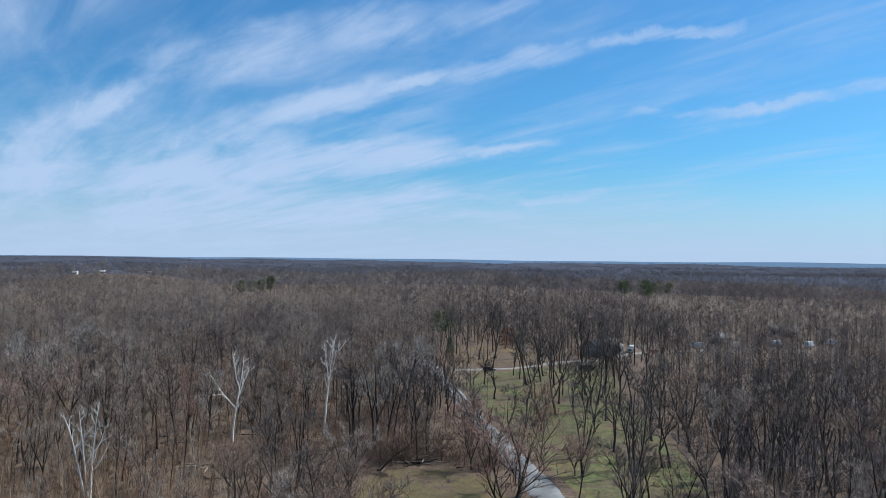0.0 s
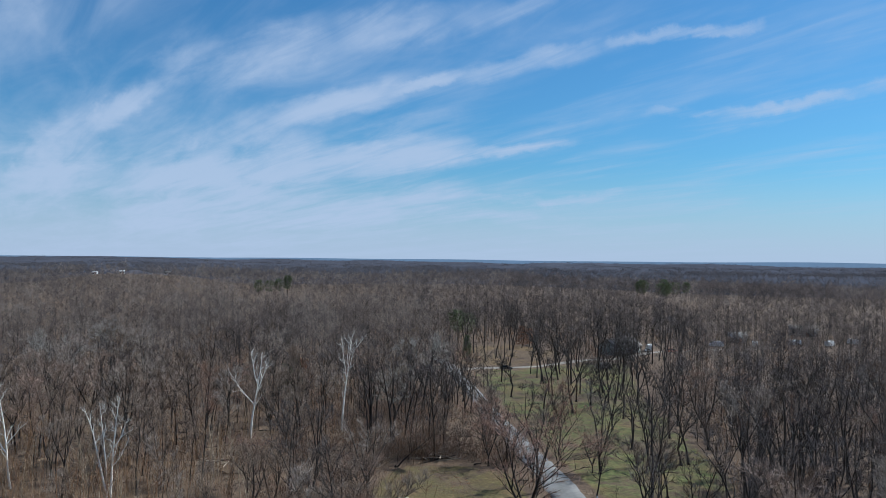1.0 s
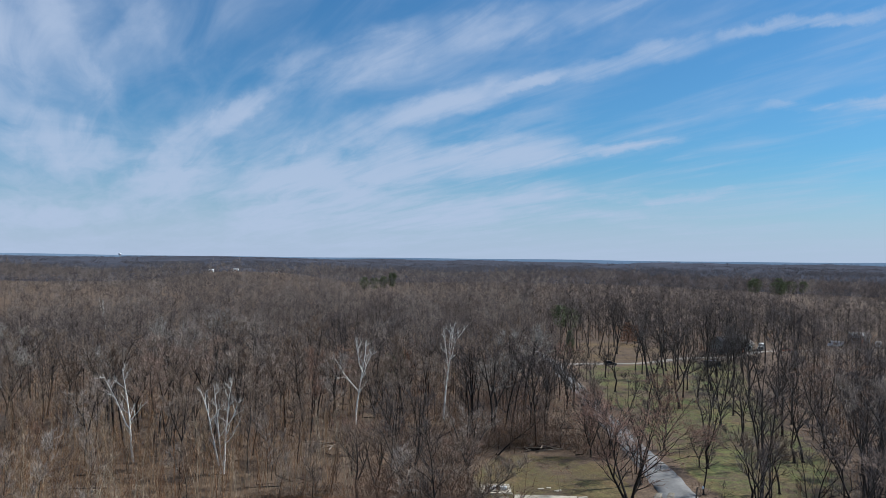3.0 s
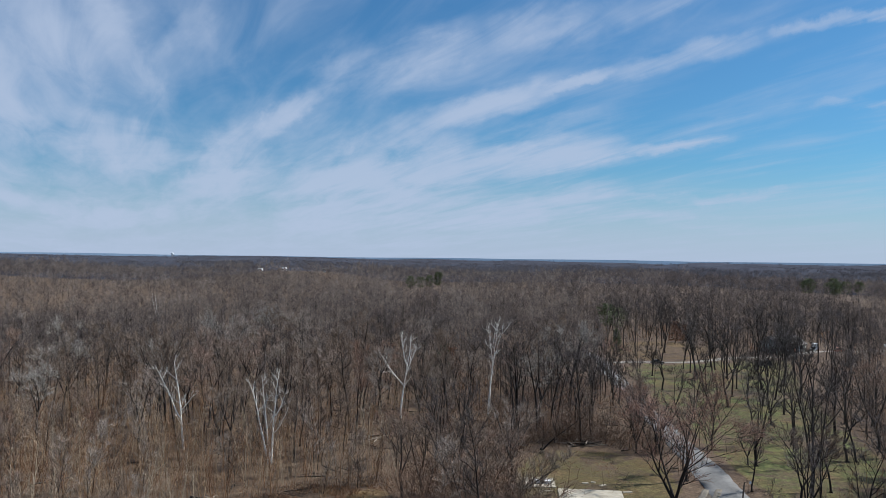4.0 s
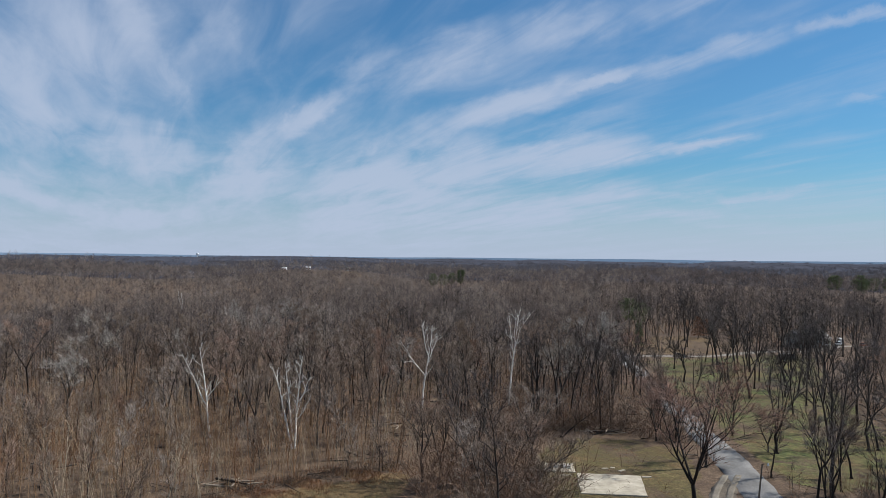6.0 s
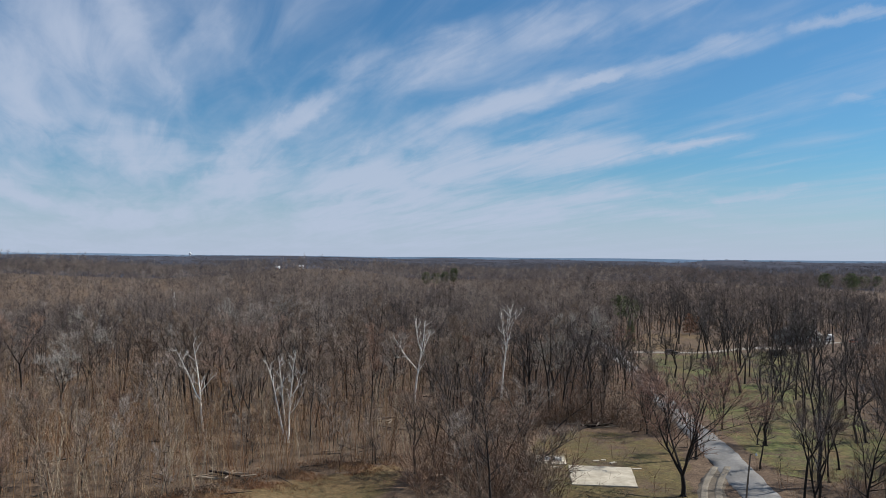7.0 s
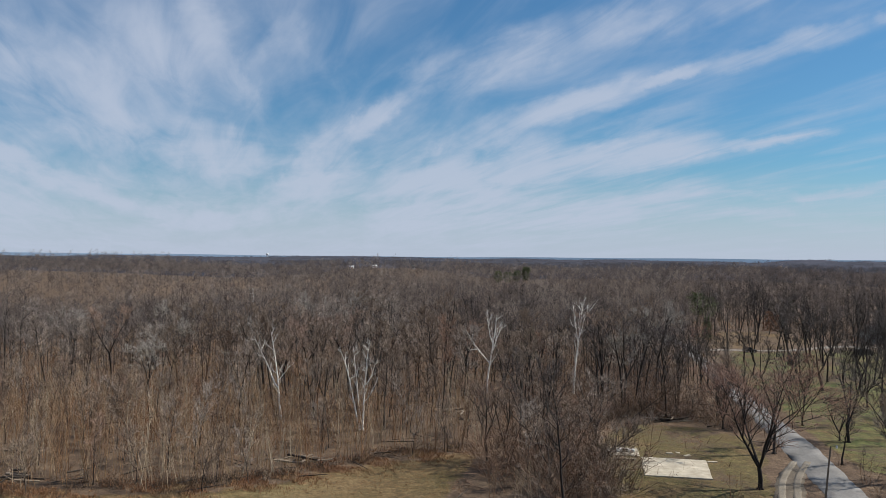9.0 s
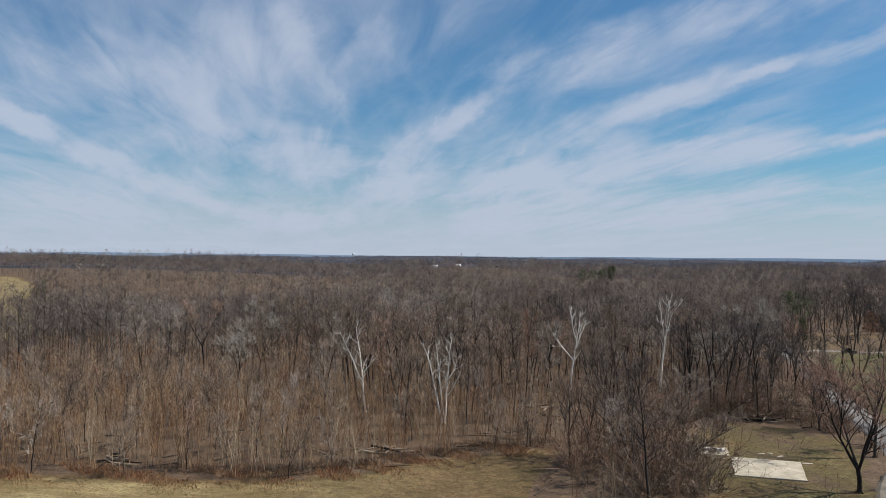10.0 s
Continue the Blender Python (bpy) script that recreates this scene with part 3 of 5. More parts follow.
def tree_shape(seed, tall, r, clear=0.45, limbs=16, reach=3.2, rise=0.5, sub=5, twigs=12, twig_len=1.0, twig_w=0.036, leaders=1, lean=0.0, fan=(0.2, 0.5), split=0.4, droop=0.1, sides=(6, 4, 3), crook=1.5, bold=1.0, again=1, bends=1):
    """A bare tree: one Geo of the trunk and limbs and one of the fine crown. Limbs are longest about a third up the crown."""
    rng = np.random.RandomState(seed)
    wood_, fine = Geo(), Geo()
    stems = []
    if leaders == 1:
        pts, rad = bough(rng, (0, 0, -0.3), (lean, 0, 1), tall, r, r * 0.1, 10, 0.0, 0.045 * crook)
        stems.append((pts, rad, clear))
    else:
        pts, rad = bough(rng, (0, 0, -0.3), (lean, 0, 1), tall * split, r, r * 0.82, 4, 0, 0.03 * crook)
        wood_.tubes(pts[:-1], pts[1:], rad[:-1], rad[1:], sides[0])
        for k in range(leaders):
            a = 6.28 * (k + rng.uniform(-0.3, 0.3)) / leaders
            tilt = rng.uniform(*fan)
            top = tall * (1 - split) * rng.uniform(0.85, 1.08)
            sp, sr = bough(rng, pts[-1], (math.cos(a) * tilt + lean, math.sin(a) * tilt, 1), top, r * 0.66, r * 0.07, 8, 0.3, 0.06 * crook)
            stems.append((sp, sr, 0.14))
            # each leader forks again on its way up
            for _ in range(again):
                j = rng.randint(2, 5)
                d = sideways(rng, unit(sp[j + 1] - sp[j]), rng.uniform(0.35, 0.7))
                qp, qr = bough(rng, sp[j], d, top * (1 - j / 9) * rng.uniform(0.75, 1.0), sr[j] * 0.75, r * 0.06, 6, 0.55, 0.06 * crook)
                stems.append((qp, qr, 0.2))
    tips, dirs = [], []
    for pts, rad, start in stems:
        wood_.tubes(pts[:-1], pts[1:], rad[:-1], rad[1:], sides[0])
        n = max(3, limbs // len(stems))
        for k in range(n):
            c = (k + rng.uniform(0, 1)) / n
            s = start + (0.98 - start) * c
            i = s * (len(pts) - 1)
            j = min(int(i), len(pts) - 2)
            p = pts[j] + (pts[j + 1] - pts[j]) * (i - j)
            rr = np.interp(i, np.arange(len(rad)), rad)
            l = reach * (0.25 + 0.85 * math.sin(math.pi * (0.22 + 0.70 * c))) * rng.uniform(0.6, 1.15)
            d = sideways(rng, unit(pts[j + 1] - pts[j]), rng.uniform(0.55, 1.1))
            lp, lr = bough(rng, p, d, l, min(rr * 0.65, bold * (0.02 * l + 0.016)), 0.012, 5, rise, 0.11 * crook)
            wood_.tubes(lp[:-1], lp[1:], lr[:-1], lr[1:], sides[1])
            for b in range(sub):
                f = rng.uniform(0.25, 1.0) * (len(lp) - 1)
                jj = min(int(f), len(lp) - 2)
                bp = lp[jj] + (lp[jj + 1] - lp[jj]) * (f - jj)
                bd = sideways(rng, unit(lp[jj + 1] - lp[jj]), rng.uniform(0.35, 0.95))
                sp, sr = bough(rng, bp, bd, l * rng.uniform(0.3, 0.6) + 0.3, bold * 0.02, 0.008, bends, 0.3, 0.14)
                if bends == 1:
                    wood_.blades(sp[:-1], sp[1:], bold * 0.034, rng)
                else:
                    wood_.tubes(sp[:-1], sp[1:], sr[:-1], sr[1:], sides[2])
                for t in range(twigs):
                    g_ = rng.uniform(0.1, 1.0) * (len(sp) - 1)
                    jt = min(int(g_), len(sp) - 2)
                    tips.append(sp[jt] + (sp[jt + 1] - sp[jt]) * (g_ - jt))
                    dirs.append(sideways(rng, unit(sp[jt + 1] - sp[jt]), rng.uniform(0.15, 1.0)) + np.array([0, 0, droop]))
    tips, dirs = np.array(tips), np.array(dirs)
    dirs /= np.linalg.norm(dirs, axis=1, keepdims=True)
    ends = tips + dirs * (twig_len * rng.uniform(0.5, 1.3, len(tips)))[:, None]
    fine.blades(tips, ends, twig_w, rng)
    # root flare
    for a in np.arange(5) * 1.257 + rng.uniform(0, 1):
        wood_.tubes([(0, 0, 0.35)], [(math.cos(a) * r * 2.0, math.sin(a) * r * 2.0, -0.15)], [r * 0.7], [r * 0.25], 4)
    return wood_, fine


def tree_kind(name, label, category, group, wood_mat, twig_mat, **k):
    """Builds a kind of tree once, far under the ground plan's corner, to be copied."""
    w, f = tree_shape(**k)
    ob = base(name, 0, 0)
    part("trunk", w, wood_mat, ob)
    part("crown", f, twig_mat, ob)
    return tagged(ob, label, category, group)


PLACED = []


def put(kind, x, y, rz=0.0, size=1.0, wide=None, label=""):
    """Sets a copy of a kind of tree on the ground; the first stands where it was made."""
    m = pose(x, y, height_at(x, y), 0, 0, rz)
    if not kind.get("used"):
        kind["used"] = True
        ob = kind
        ob.scale = (wide or size, wide or size, size)
        ob.location, ob.rotation_euler = (x, y, height_at(x, y)), (0, 0, radians(rz))
    else:
        ob = copy_thing(kind, m)
        ob.scale = (wide or size, wide or size, size)
    if label:
        tagged(ob, label=label)
    PLACED.append((x, y))
    return ob


WOODS = "bare trees of the near woods"
tall_kinds = [tree_kind("bare_tree", "tall grey-brown bare forest tree with a rounded twiggy crown", "tree", WOODS, M_bark, M_twig,
                        seed=10 + i, tall=t, r=r_, clear=c_, limbs=l_, reach=re_, rise=0.42, twigs=20, sub=5, leaders=n, split=c_ * 0.95, again=1)
              for i, (t, r_, c_, l_, re_, n) in enumerate([(17, 0.2, 0.42, 21, 3.4, 1), (18.5, 0.23, 0.45, 22, 2.9, 2), (15, 0.16, 0.36, 20, 3.2, 1), (19, 0.25, 0.42, 24, 3.0, 3), (14, 0.14, 0.32, 20, 2.9, 1), (16.5, 0.18, 0.5, 20, 2.9, 2)])]
forked_kinds = [tree_kind("bare_tree", "bare grey-brown forest tree forked into several steep stems", "tree", WOODS, M_bark, M_twig,
                          seed=30 + i, tall=t, r=r_, leaders=n, limbs=24, reach=2.9, rise=0.42, twigs=20, sub=5, split=s)
                for i, (t, r_, n, s) in enumerate([(16, 0.25, 3, 0.25), (17.5, 0.28, 4, 0.2), (14, 0.2, 2, 0.3)])]
backlit_kinds = [tree_kind("bare_tree", "tall bare forest tree with twigs coloured dark as if backlit", "tree", WOODS, M_bark, M_twig_backlit,
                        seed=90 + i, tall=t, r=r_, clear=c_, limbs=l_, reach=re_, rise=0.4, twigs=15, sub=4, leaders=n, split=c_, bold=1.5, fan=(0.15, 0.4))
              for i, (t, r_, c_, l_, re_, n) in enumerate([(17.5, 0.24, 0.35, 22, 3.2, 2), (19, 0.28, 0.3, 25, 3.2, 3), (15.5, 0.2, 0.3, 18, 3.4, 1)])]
# lawn trees take the twig colour darkened for backlight too
lawn_kinds = [tree_kind("open_grown_tree", lab, "tree", "bare trees on the lawn", M_bark, M_twig_backlit, seed=50 + i, tall=t, r=r_, leaders=n, split=sp, clear=0.34, limbs=l_, reach=re_,
                        twigs=9, sub=5, rise=0.45, fan=(0.16, 0.5), crook=1.9, bold=1.7, lean=le, bends=2)
              for i, (t, r_, n, sp, l_, re_, le, lab) in enumerate([
                  (15, 0.30, 2, 0.26, 20, 3.4, 0.05, "dark open-grown bare tree with two crooked stems on the lawn"),
                  (16, 0.29, 2, 0.38, 20, 3.6, 0.0, "dark straight-trunked bare tree with wide limbs on the lawn"),
                  (14, 0.28, 3, 0.2, 24, 3.0, 0.0, "dark bare tree forked low into three limbs on the lawn"),
                  (17, 0.23, 1, 0.3, 15, 3.0, 0.06, "tall dark slender bare tree on the lawn"),
                  (15, 0.2, 1, 0.3, 14, 2.8, 0.34, "dark slender bare tree leaning over the lawn")])]
vase_kind = tree_kind("spreading_tree", "large dark bare tree with many steep limbs from a low fork", "tree", "spreading trees east of the road", M_bark, M_twig,
                      seed=141, tall=17, r=0.34, leaders=5, split=0.16, limbs=44, reach=2.7, rise=0.5, twigs=12, sub=4, fan=(0.18, 0.55), crook=1.3, bold=1.6, bends=2)
pale_kind = tree_kind("grey_crowned_tree", "bare tree with dark limbs and a pale grey rounded crown", "tree", "grey-crowned trees in the woods", M_bark, M_pale_twig,
                      seed=152, tall=16.5, r=0.26, leaders=3, split=0.4, limbs=36, reach=3.3, rise=0.4, twigs=15, sub=5, fan=(0.2, 0.55), bold=1.3)
red_kind = tree_kind("budding_maple", "broad bare maple with brownish budding twigs beside the road", "tree", "budding trees by the road", M_bark, M_red,
                     seed=66, tall=13.5, r=0.19, leaders=4, limbs=54, reach=3.5, rise=0.5, twigs=12, sub=5, split=0.2, twig_len=0.85, twig_w=0.032, fan=(0.2, 0.5), crook=0.9, bold=1.4, bends=2)
sapling_kinds = [tree_kind("sapling", "slender bare young tree in the undergrowth", "tree", "saplings at the edge of the woods", M_bark, M_twig,
                           seed=70 + i, tall=t, r=0.075, clear=0.25, limbs=14, reach=1.9, twigs=13, sub=4, twig_len=0.8, sides=(4, 3, 3)) for i, t in enumerate((7.5, 9, 6))]

# trees that stand out one by one
put(red_kind, 30.8, 96.4, 20, 1.06, 1.55)
put(red_kind, 57.0, 158, 140, 0.72, 0.95, label="small maple flushed with red buds at the lawn's edge")
put(red_kind, 49.5, 137, 260, 0.72, 0.9, label="reddish budding tree on the verge of the road")
put(red_kind, 35.2, 131.5, 310, 0.64, 0.85, label="reddish budding tree on the verge of the road")
put(red_kind, 50.5, 124, 30, 0.5, 0.7, label="low reddish budding tree beside the road")
put(red_kind, -3.5, 123, 70, 0.62, label="reddish bare tree at the edge of the grass field")
for x, y, k, rz, s in ((64.2, 139, 2, 0, 0.9), (51.5, 123.3, 0, 80, 0.8), (66.1, 174.1, 0, 10, 1.0), (68.1, 156.7, 2, 220, 0.7), (59.2, 123, 4, 10, 0.85), (62.2, 128, 4, 25, 0.85), (56.2, 109.5, 3, 40, 0.72), (72.7, 216, 3, 5, 1.1), (73.6, 216.6, 3, 95, 1.05),
                    (70.3, 202.1, 3, 50, 1.0), (79.9, 222.3, 3, 120, 1.0), (81.4, 215.8, 1, 30, 1.0), (61.2, 179.7, 3, 210, 0.85), (80.9, 184.7, 3, 300, 0.9), (74.5, 176.2, 0, 140, 0.8), (79.5, 185.6, 2, 70, 0.8), (71.5, 176.7, 2, 180, 0.7),
                    (85.9, 176.5, 3, 15, 0.9), (84.8, 180.6, 0, 100, 0.85), (92, 205, 1, 133, 0.95), (98, 236, 3, 181, 1.0), (84, 232, 3, 99, 0.95), (63, 222, 2, 10, 0.75), (104, 222, 1, 60, 0.95), (75.2, 146, 1, 20, 0.9), (69, 127, 3, 66, 0.85),
                    (67.5, 127, 0, 33, 0.8), (56.5, 136, 3, 12, 0.8), (58.5, 197, 0, 240, 0.75), (87, 196, 3, 280, 0.85), (95, 222, 0, 310, 0.85)):
    put(lawn_kinds[k], x, y, rz, s)
lawn = np.random.RandomState(17)
for k in range(125):
    lx, ly = lawn.uniform(66, 116), lawn.uniform(106, 262)
    if not inside(LAWN, np.array([lx]), np.array([ly]))[0] or min(math.hypot(lx - a, ly - b) for a, b in PLACED) < 4.4 or lx < 50 + (ly - 106) * 0.2 or abs(lx - 1.0 - 0.483 * ly) < 3.0:
        continue
    put((backlit_kinds[k % 3], lawn_kinds[4], lawn_kinds[k % 4])[k % 3], lx, ly, lawn.uniform(0, 360), lawn.uniform(0.7, 0.95))
for k in range(4):
    ly = 132 + k * 14 + lawn.uniform(-2, 2)
    lx = float(np.interp(ly, [p[1] for p in ROAD[::-1]], [p[0] for p in ROAD[::-1]])) - lawn.uniform(4.0, 6.5)
    put((lawn_kinds[2], forked_kinds[2], red_kind)[k % 3], lx, ly, lawn.uniform(0, 360), (0.75, 0.8, 0.5)[k % 3])
lean_kind = tree_kind("leaning_tree", "crooked bare tree leaning out of the thicket over the grass", "tree", "leaning trees round the clearing", M_bark, M_twig,
                      seed=83, tall=11.5, r=0.17, clear=0.25, limbs=17, reach=2.6, twigs=13, lean=0.95, bold=1.3, bends=2)
put(lean_kind, 9.5, 99.5, -8, 1.0)
put(lean_kind, 19.8, 132.5, 5, 0.85, label="crooked bare tree leaning over the back of the clearing")
put(lean_kind, 12.5, 104.5, 40, 0.7)
put(vase_kind, 73, 106, 10, 1.0, 1.15)
put(vase_kind, 88, 121, 110, 0.95)
put(forked_kinds[0], 77.5, 135.5, 60, 1.0, 1.1)
put(forked_kinds[0], -2.1, 105.6, 0, 0.72, 0.8, "dark double-stemmed bare tree beside the thicket")
put(tall_kinds[3], 30.9, 184.3, 0, 1.0)
put(tall_kinds[3], -38.7, 167.6, 90, 1.0)
put(lawn_kinds[0], -0.4, 204, 40, 1.3, 1.1, "dark crooked forked tree above the woods")
for x, y, rz, sz, wd in ((-43.6, 178, 20, 1.12, 1.0), (-41.5, 214, 130, 1.05, 1.0), (-51, 160, 75, 0.85, 0.9), (-71, 163, 210, 0.8, 0.95), (-64, 137, 300, 0.72, 0.85), (31.5, 173, 160, 1.05, 1.1), (22, 150, 250, 0.82, 1.0), (-88, 205, 15, 0.9, 1.1), (-112, 196, 95, 0.85, 1.0)):
    put(pale_kind, x, y, rz, sz, wd)
put(lawn_kinds[2], 43.2, 177, 15, 0.85, label="dark crooked tree leaning over the road")
put(lawn_kinds[4], 41.5, 184, 340, 0.9, label="dark slender tree leaning over the road")
put(lawn_kinds[4], 45.2, 168, 20, 0.8, label="dark slender tree leaning over the road")
put(red_kind, 37.2, 140, 120, 0.72, 0.95, label="reddish budding tree on the verge of the road")
put(lawn_kinds[0], 41.2, 156, 200, 0.85, label="dark crooked tree on the verge of the road")
put(lawn_kinds[2], 45.0, 192, 80, 0.9, label="dark crooked tree on the verge of the road")
put(red_kind, 47.5, 208, 10, 0.8, 0.9, label="reddish budding tree on the verge of the road")
for x, y in ((75.2, 272.6), (75.1, 254.8), (77.2, 269.2), (82.4, 276.4), (69.9, 265.6), (85.6, 265), (83.5, 258), (117.7, 276.5), (112.8, 272.5), (92, 276), (64, 272), (96, 290), (88, 299), (72, 292), (80, 306), (101, 281)):
    put(lawn_kinds[3] if int(x) % 2 else backlit_kinds[int(x) % 3], x, y, x * 37 % 360, 1.05, 0.9)
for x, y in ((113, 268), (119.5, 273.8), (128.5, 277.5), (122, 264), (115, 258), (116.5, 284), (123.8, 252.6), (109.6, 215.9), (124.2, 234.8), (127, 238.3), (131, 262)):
    put(backlit_kinds[int(x) % 3], x, y, x * 37 % 360, 1.0)


WHITE = []


def white_tree(label, x, y, stems, seed):
    """A white-barked tree; each stem: start (x, z), lean, turn up, length, radii, number of limbs."""
    rng = np.random.RandomState(seed)
    ob = base("white_barked_tree", x, y, height_at(x, y))
    fine = Geo()
    tips, dirs = [], []
    first = None
    for sx, sz, lean, up, length, r0, r1, limbs in stems:
        foot = np.array([sx, 0, sz - 0.2]) if sz == 0 or first is None else np.array([np.interp(sz, first[:, 2], first[:, i]) for i in range(3)])
        pts, rad = bough(rng, foot, (lean, rng.uniform(-0.06, 0.06), 1), length, r0 * 1.1, r1 * 0.9, 10, up, 0.026 if length > 10 else 0.085)
        first = pts if first is None else first
        stem = Geo()
        stem.tubes(pts[:-1], pts[1:], rad[:-1], rad[1:], 6)
        pale = stem
        for k in range(limbs):
            s = 0.3 + 0.68 * (k + rng.uniform()) / limbs
            j = min(int(s * 10), 9)
            p = pts[j] + (pts[j + 1] - pts[j]) * (s * 10 - j)
            lp, lr = bough(rng, p, sideways(rng, unit(pts[j + 1] - pts[j]), rng.uniform(0.5, 0.95)), rng.uniform(1.2, 3.4) * (1.2 - 0.7 * s), 0.048, 0.014, 5, 0.6, 0.16)
            pale.tubes(lp[:-1], lp[1:], lr[:-1], lr[1:], 4)
            for b in range(4):
                f = rng.randint(1, 5)
                bp, br = bough(rng, lp[f], sideways(rng, unit(lp[f + 1] - lp[f]), 0.7), rng.uniform(0.5, 1.1), 0.018, 0.008, 2, 0.5, 0.12)
                pale.tubes(bp[:-1], bp[1:], br[:-1], br[1:], 3)
                for _ in range(4):
                    tips.append(bp[rng.randint(1, 3)])
                    dirs.append(rng.normal(0, 0.5, 3) + (0, 0, 0.5))
        part("stem", stem, M_white_bark, ob)
    tips = np.array(tips)
    fine.blades(tips, tips + np.array(dirs) * 0.8, 0.03, rng)
    part("crown", fine, M_pale_twig, ob, "fine pale grey twigs")
    PLACED.append((x, y))
    WHITE.append((x, y))
    return tagged(ob, label, "tree", "white-barked trees in the woods")


white_tree("white-barked tree with three leaning stems from one base", -22.6, 123.2, [(0.2, 0, 0.04, 0.0, 14.6, 0.17, 0.03, 11), (-0.15, 0, -0.25, 0.05, 13.6, 0.15, 0.03, 8), (0.02, 0, -0.12, 0.02, 13.6, 0.15, 0.03, 8), (0.85, 7.0, 0.7, 0.4, 4.6, 0.08, 0.02, 4), (0.85, 4.4, 0.9, 0.5, 3.4, 0.06, 0.02, 3)], 5)
white_tree("slender white-barked tree with many short steep limbs", 13.5, 163.5, [(0, 0, 0.0, 0, 19.6, 0.21, 0.02, 12), (0.05, 10.2, -0.34, 0.4, 7.6, 0.10, 0.02, 6), (0.1, 11.4, 0.26, 0.25, 7.4, 0.09, 0.02, 6), (0.1, 13.0, -0.2, 0.3, 5.4, 0.07, 0.02, 4)], 6)
white_tree("white-barked tree forked into crooked pale limbs", -3.9, 158, [(0, 0, -0.01, 0, 16.6, 0.21, 0.03, 9), (0, 9.0, 0.75, 0.4, 5.6, 0.10, 0.02, 5), (-0.1, 10.2, -0.42, 0.35, 6.6, 0.11, 0.02, 5), (-0.1, 6.2, -1.0, 0.6, 7.6, 0.12, 0.02, 6)], 7)
white_tree("leaning white-barked tree at the edge of the woods", -37.6, 130.5, [(0, 0, -0.1, -0.1, 15.0, 0.17, 0.03, 9), (-0.6, 5.2, -0.7, 0.6, 9.8, 0.11, 0.02, 7), (-0.8, 6.4, 0.8, 0.3, 3.4, 0.08, 0.02, 3)], 8)
white_tree("small pale-barked tree far in the woods", -128, 395, [(0, 0, 0.05, 0, 15, 0.22, 0.04, 6), (0, 4, -0.3, 0.3, 11, 0.15, 0.03, 4)], 9)

# ---- woods ----
rng = np.random.RandomState(7)


def bare_of_trees(x, y, road_gap=2.9):
    hit = np.zeros(np.shape(x), bool)
    for poly in (FIELD, YARD, LAWN, MOUND, MEADOW):
        hit |= inside(poly, x, y)
    hit |= off_line(ROAD, x, y) < road_gap
    hit |= off_line(DRIVE, x, y) < 2.4
    hit |= off_line(TRACK, x, y) < 3.5
    hit |= np.hypot(x - 7, y - 100) < 14
    hit |= np.hypot(x - 152, y - 296) < 15
    for vx, vy, _ in VANS:
        hit |= (np.abs(x - vx * y / vy) < 3.2) & (y > vy - 38) & (y < vy + 6)
    for kx, ky, kh, kr in KNOLLS:
        d = math.hypot(kx, ky)
        across, along = (x * ky - y * kx) / d, (x * kx + y * ky) / d - d
        hit |= (np.abs(across) < 34) & (along > -kr * 0.75) & (along < 60)
    hit |= np.hypot(x + 440, (y - 632) * 0.6) < 32
    hit |= off_line([(92, 190), (141, 286)], x, y) < 4.0
    return hit


def scatter(near, far, gap, half=47.0, seed=1, grow=0.0):
    """Jittered places between two distances, about gap apart, ahead of the camera."""
    r = np.random.RandomState(seed)
    n = int(far / gap) + 2
    gx, gy = np.meshgrid(np.arange(-n, n + 1) * gap, np.arange(0, n + 1) * gap)
    x, y = gx.ravel() + r.uniform(-0.48, 0.48, gx.size) * gap, gy.ravel() + r.uniform(-0.48, 0.48, gx.size) * gap
    d, b = np.hypot(x, y), np.degrees(np.arctan2(x, y))
    ok = (d > near) & (d < far) & (np.abs(b) < half) & ~bare_of_trees(x, y)
    return x[ok], y[ok]


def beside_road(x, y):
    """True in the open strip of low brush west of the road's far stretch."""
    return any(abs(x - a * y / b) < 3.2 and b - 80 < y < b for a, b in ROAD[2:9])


def near_woods():
    r = np.random.RandomState(21)
    x, y = scatter(84, 192, 6.1, 46, 3)
    order = np.argsort(np.hypot(x, y))
    n, last = 0, 0
    for rank, i in enumerate(order):
        if min(math.hypot(x[i] - a, y[i] - b) for a, b in PLACED) < 3.0 or n >= 330:
            continue
        if any(abs(x[i] - a * y[i] / b) < 3.5 and b - 62 < y[i] < b + 2 for a, b in WHITE):
            continue
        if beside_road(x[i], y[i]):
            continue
        kinds = forked_kinds if r.rand() < 0.22 else tall_kinds
        k = kinds[r.randint(len(kinds))]
        s = r.uniform(0.62, 1.05)
        # towards the east more trees get twigs darkened as if backlit
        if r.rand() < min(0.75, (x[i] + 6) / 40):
            k = backlit_kinds[r.randint(3)]
        if x[i] < -12 and k in forked_kinds and r.rand() < 0.6:
            k, s = tall_kinds[(0, 2, 4)[r.randint(3)]], s * 0.85
        if x[i] < -8 and (y[i] < 122 or (x[i] < -48 and y[i] < 150)):
            k, s = sapling_kinds[r.randint(3)], r.uniform(0.7, 1.15)
        put(k, x[i], y[i], r.uniform(0, 360), s, s * r.uniform(0.85, 1.2))
        n, last = n + 1, rank
    return float(np.hypot(x, y)[order][min(len(order) - 1, last)])


NEAR_END = near_woods()


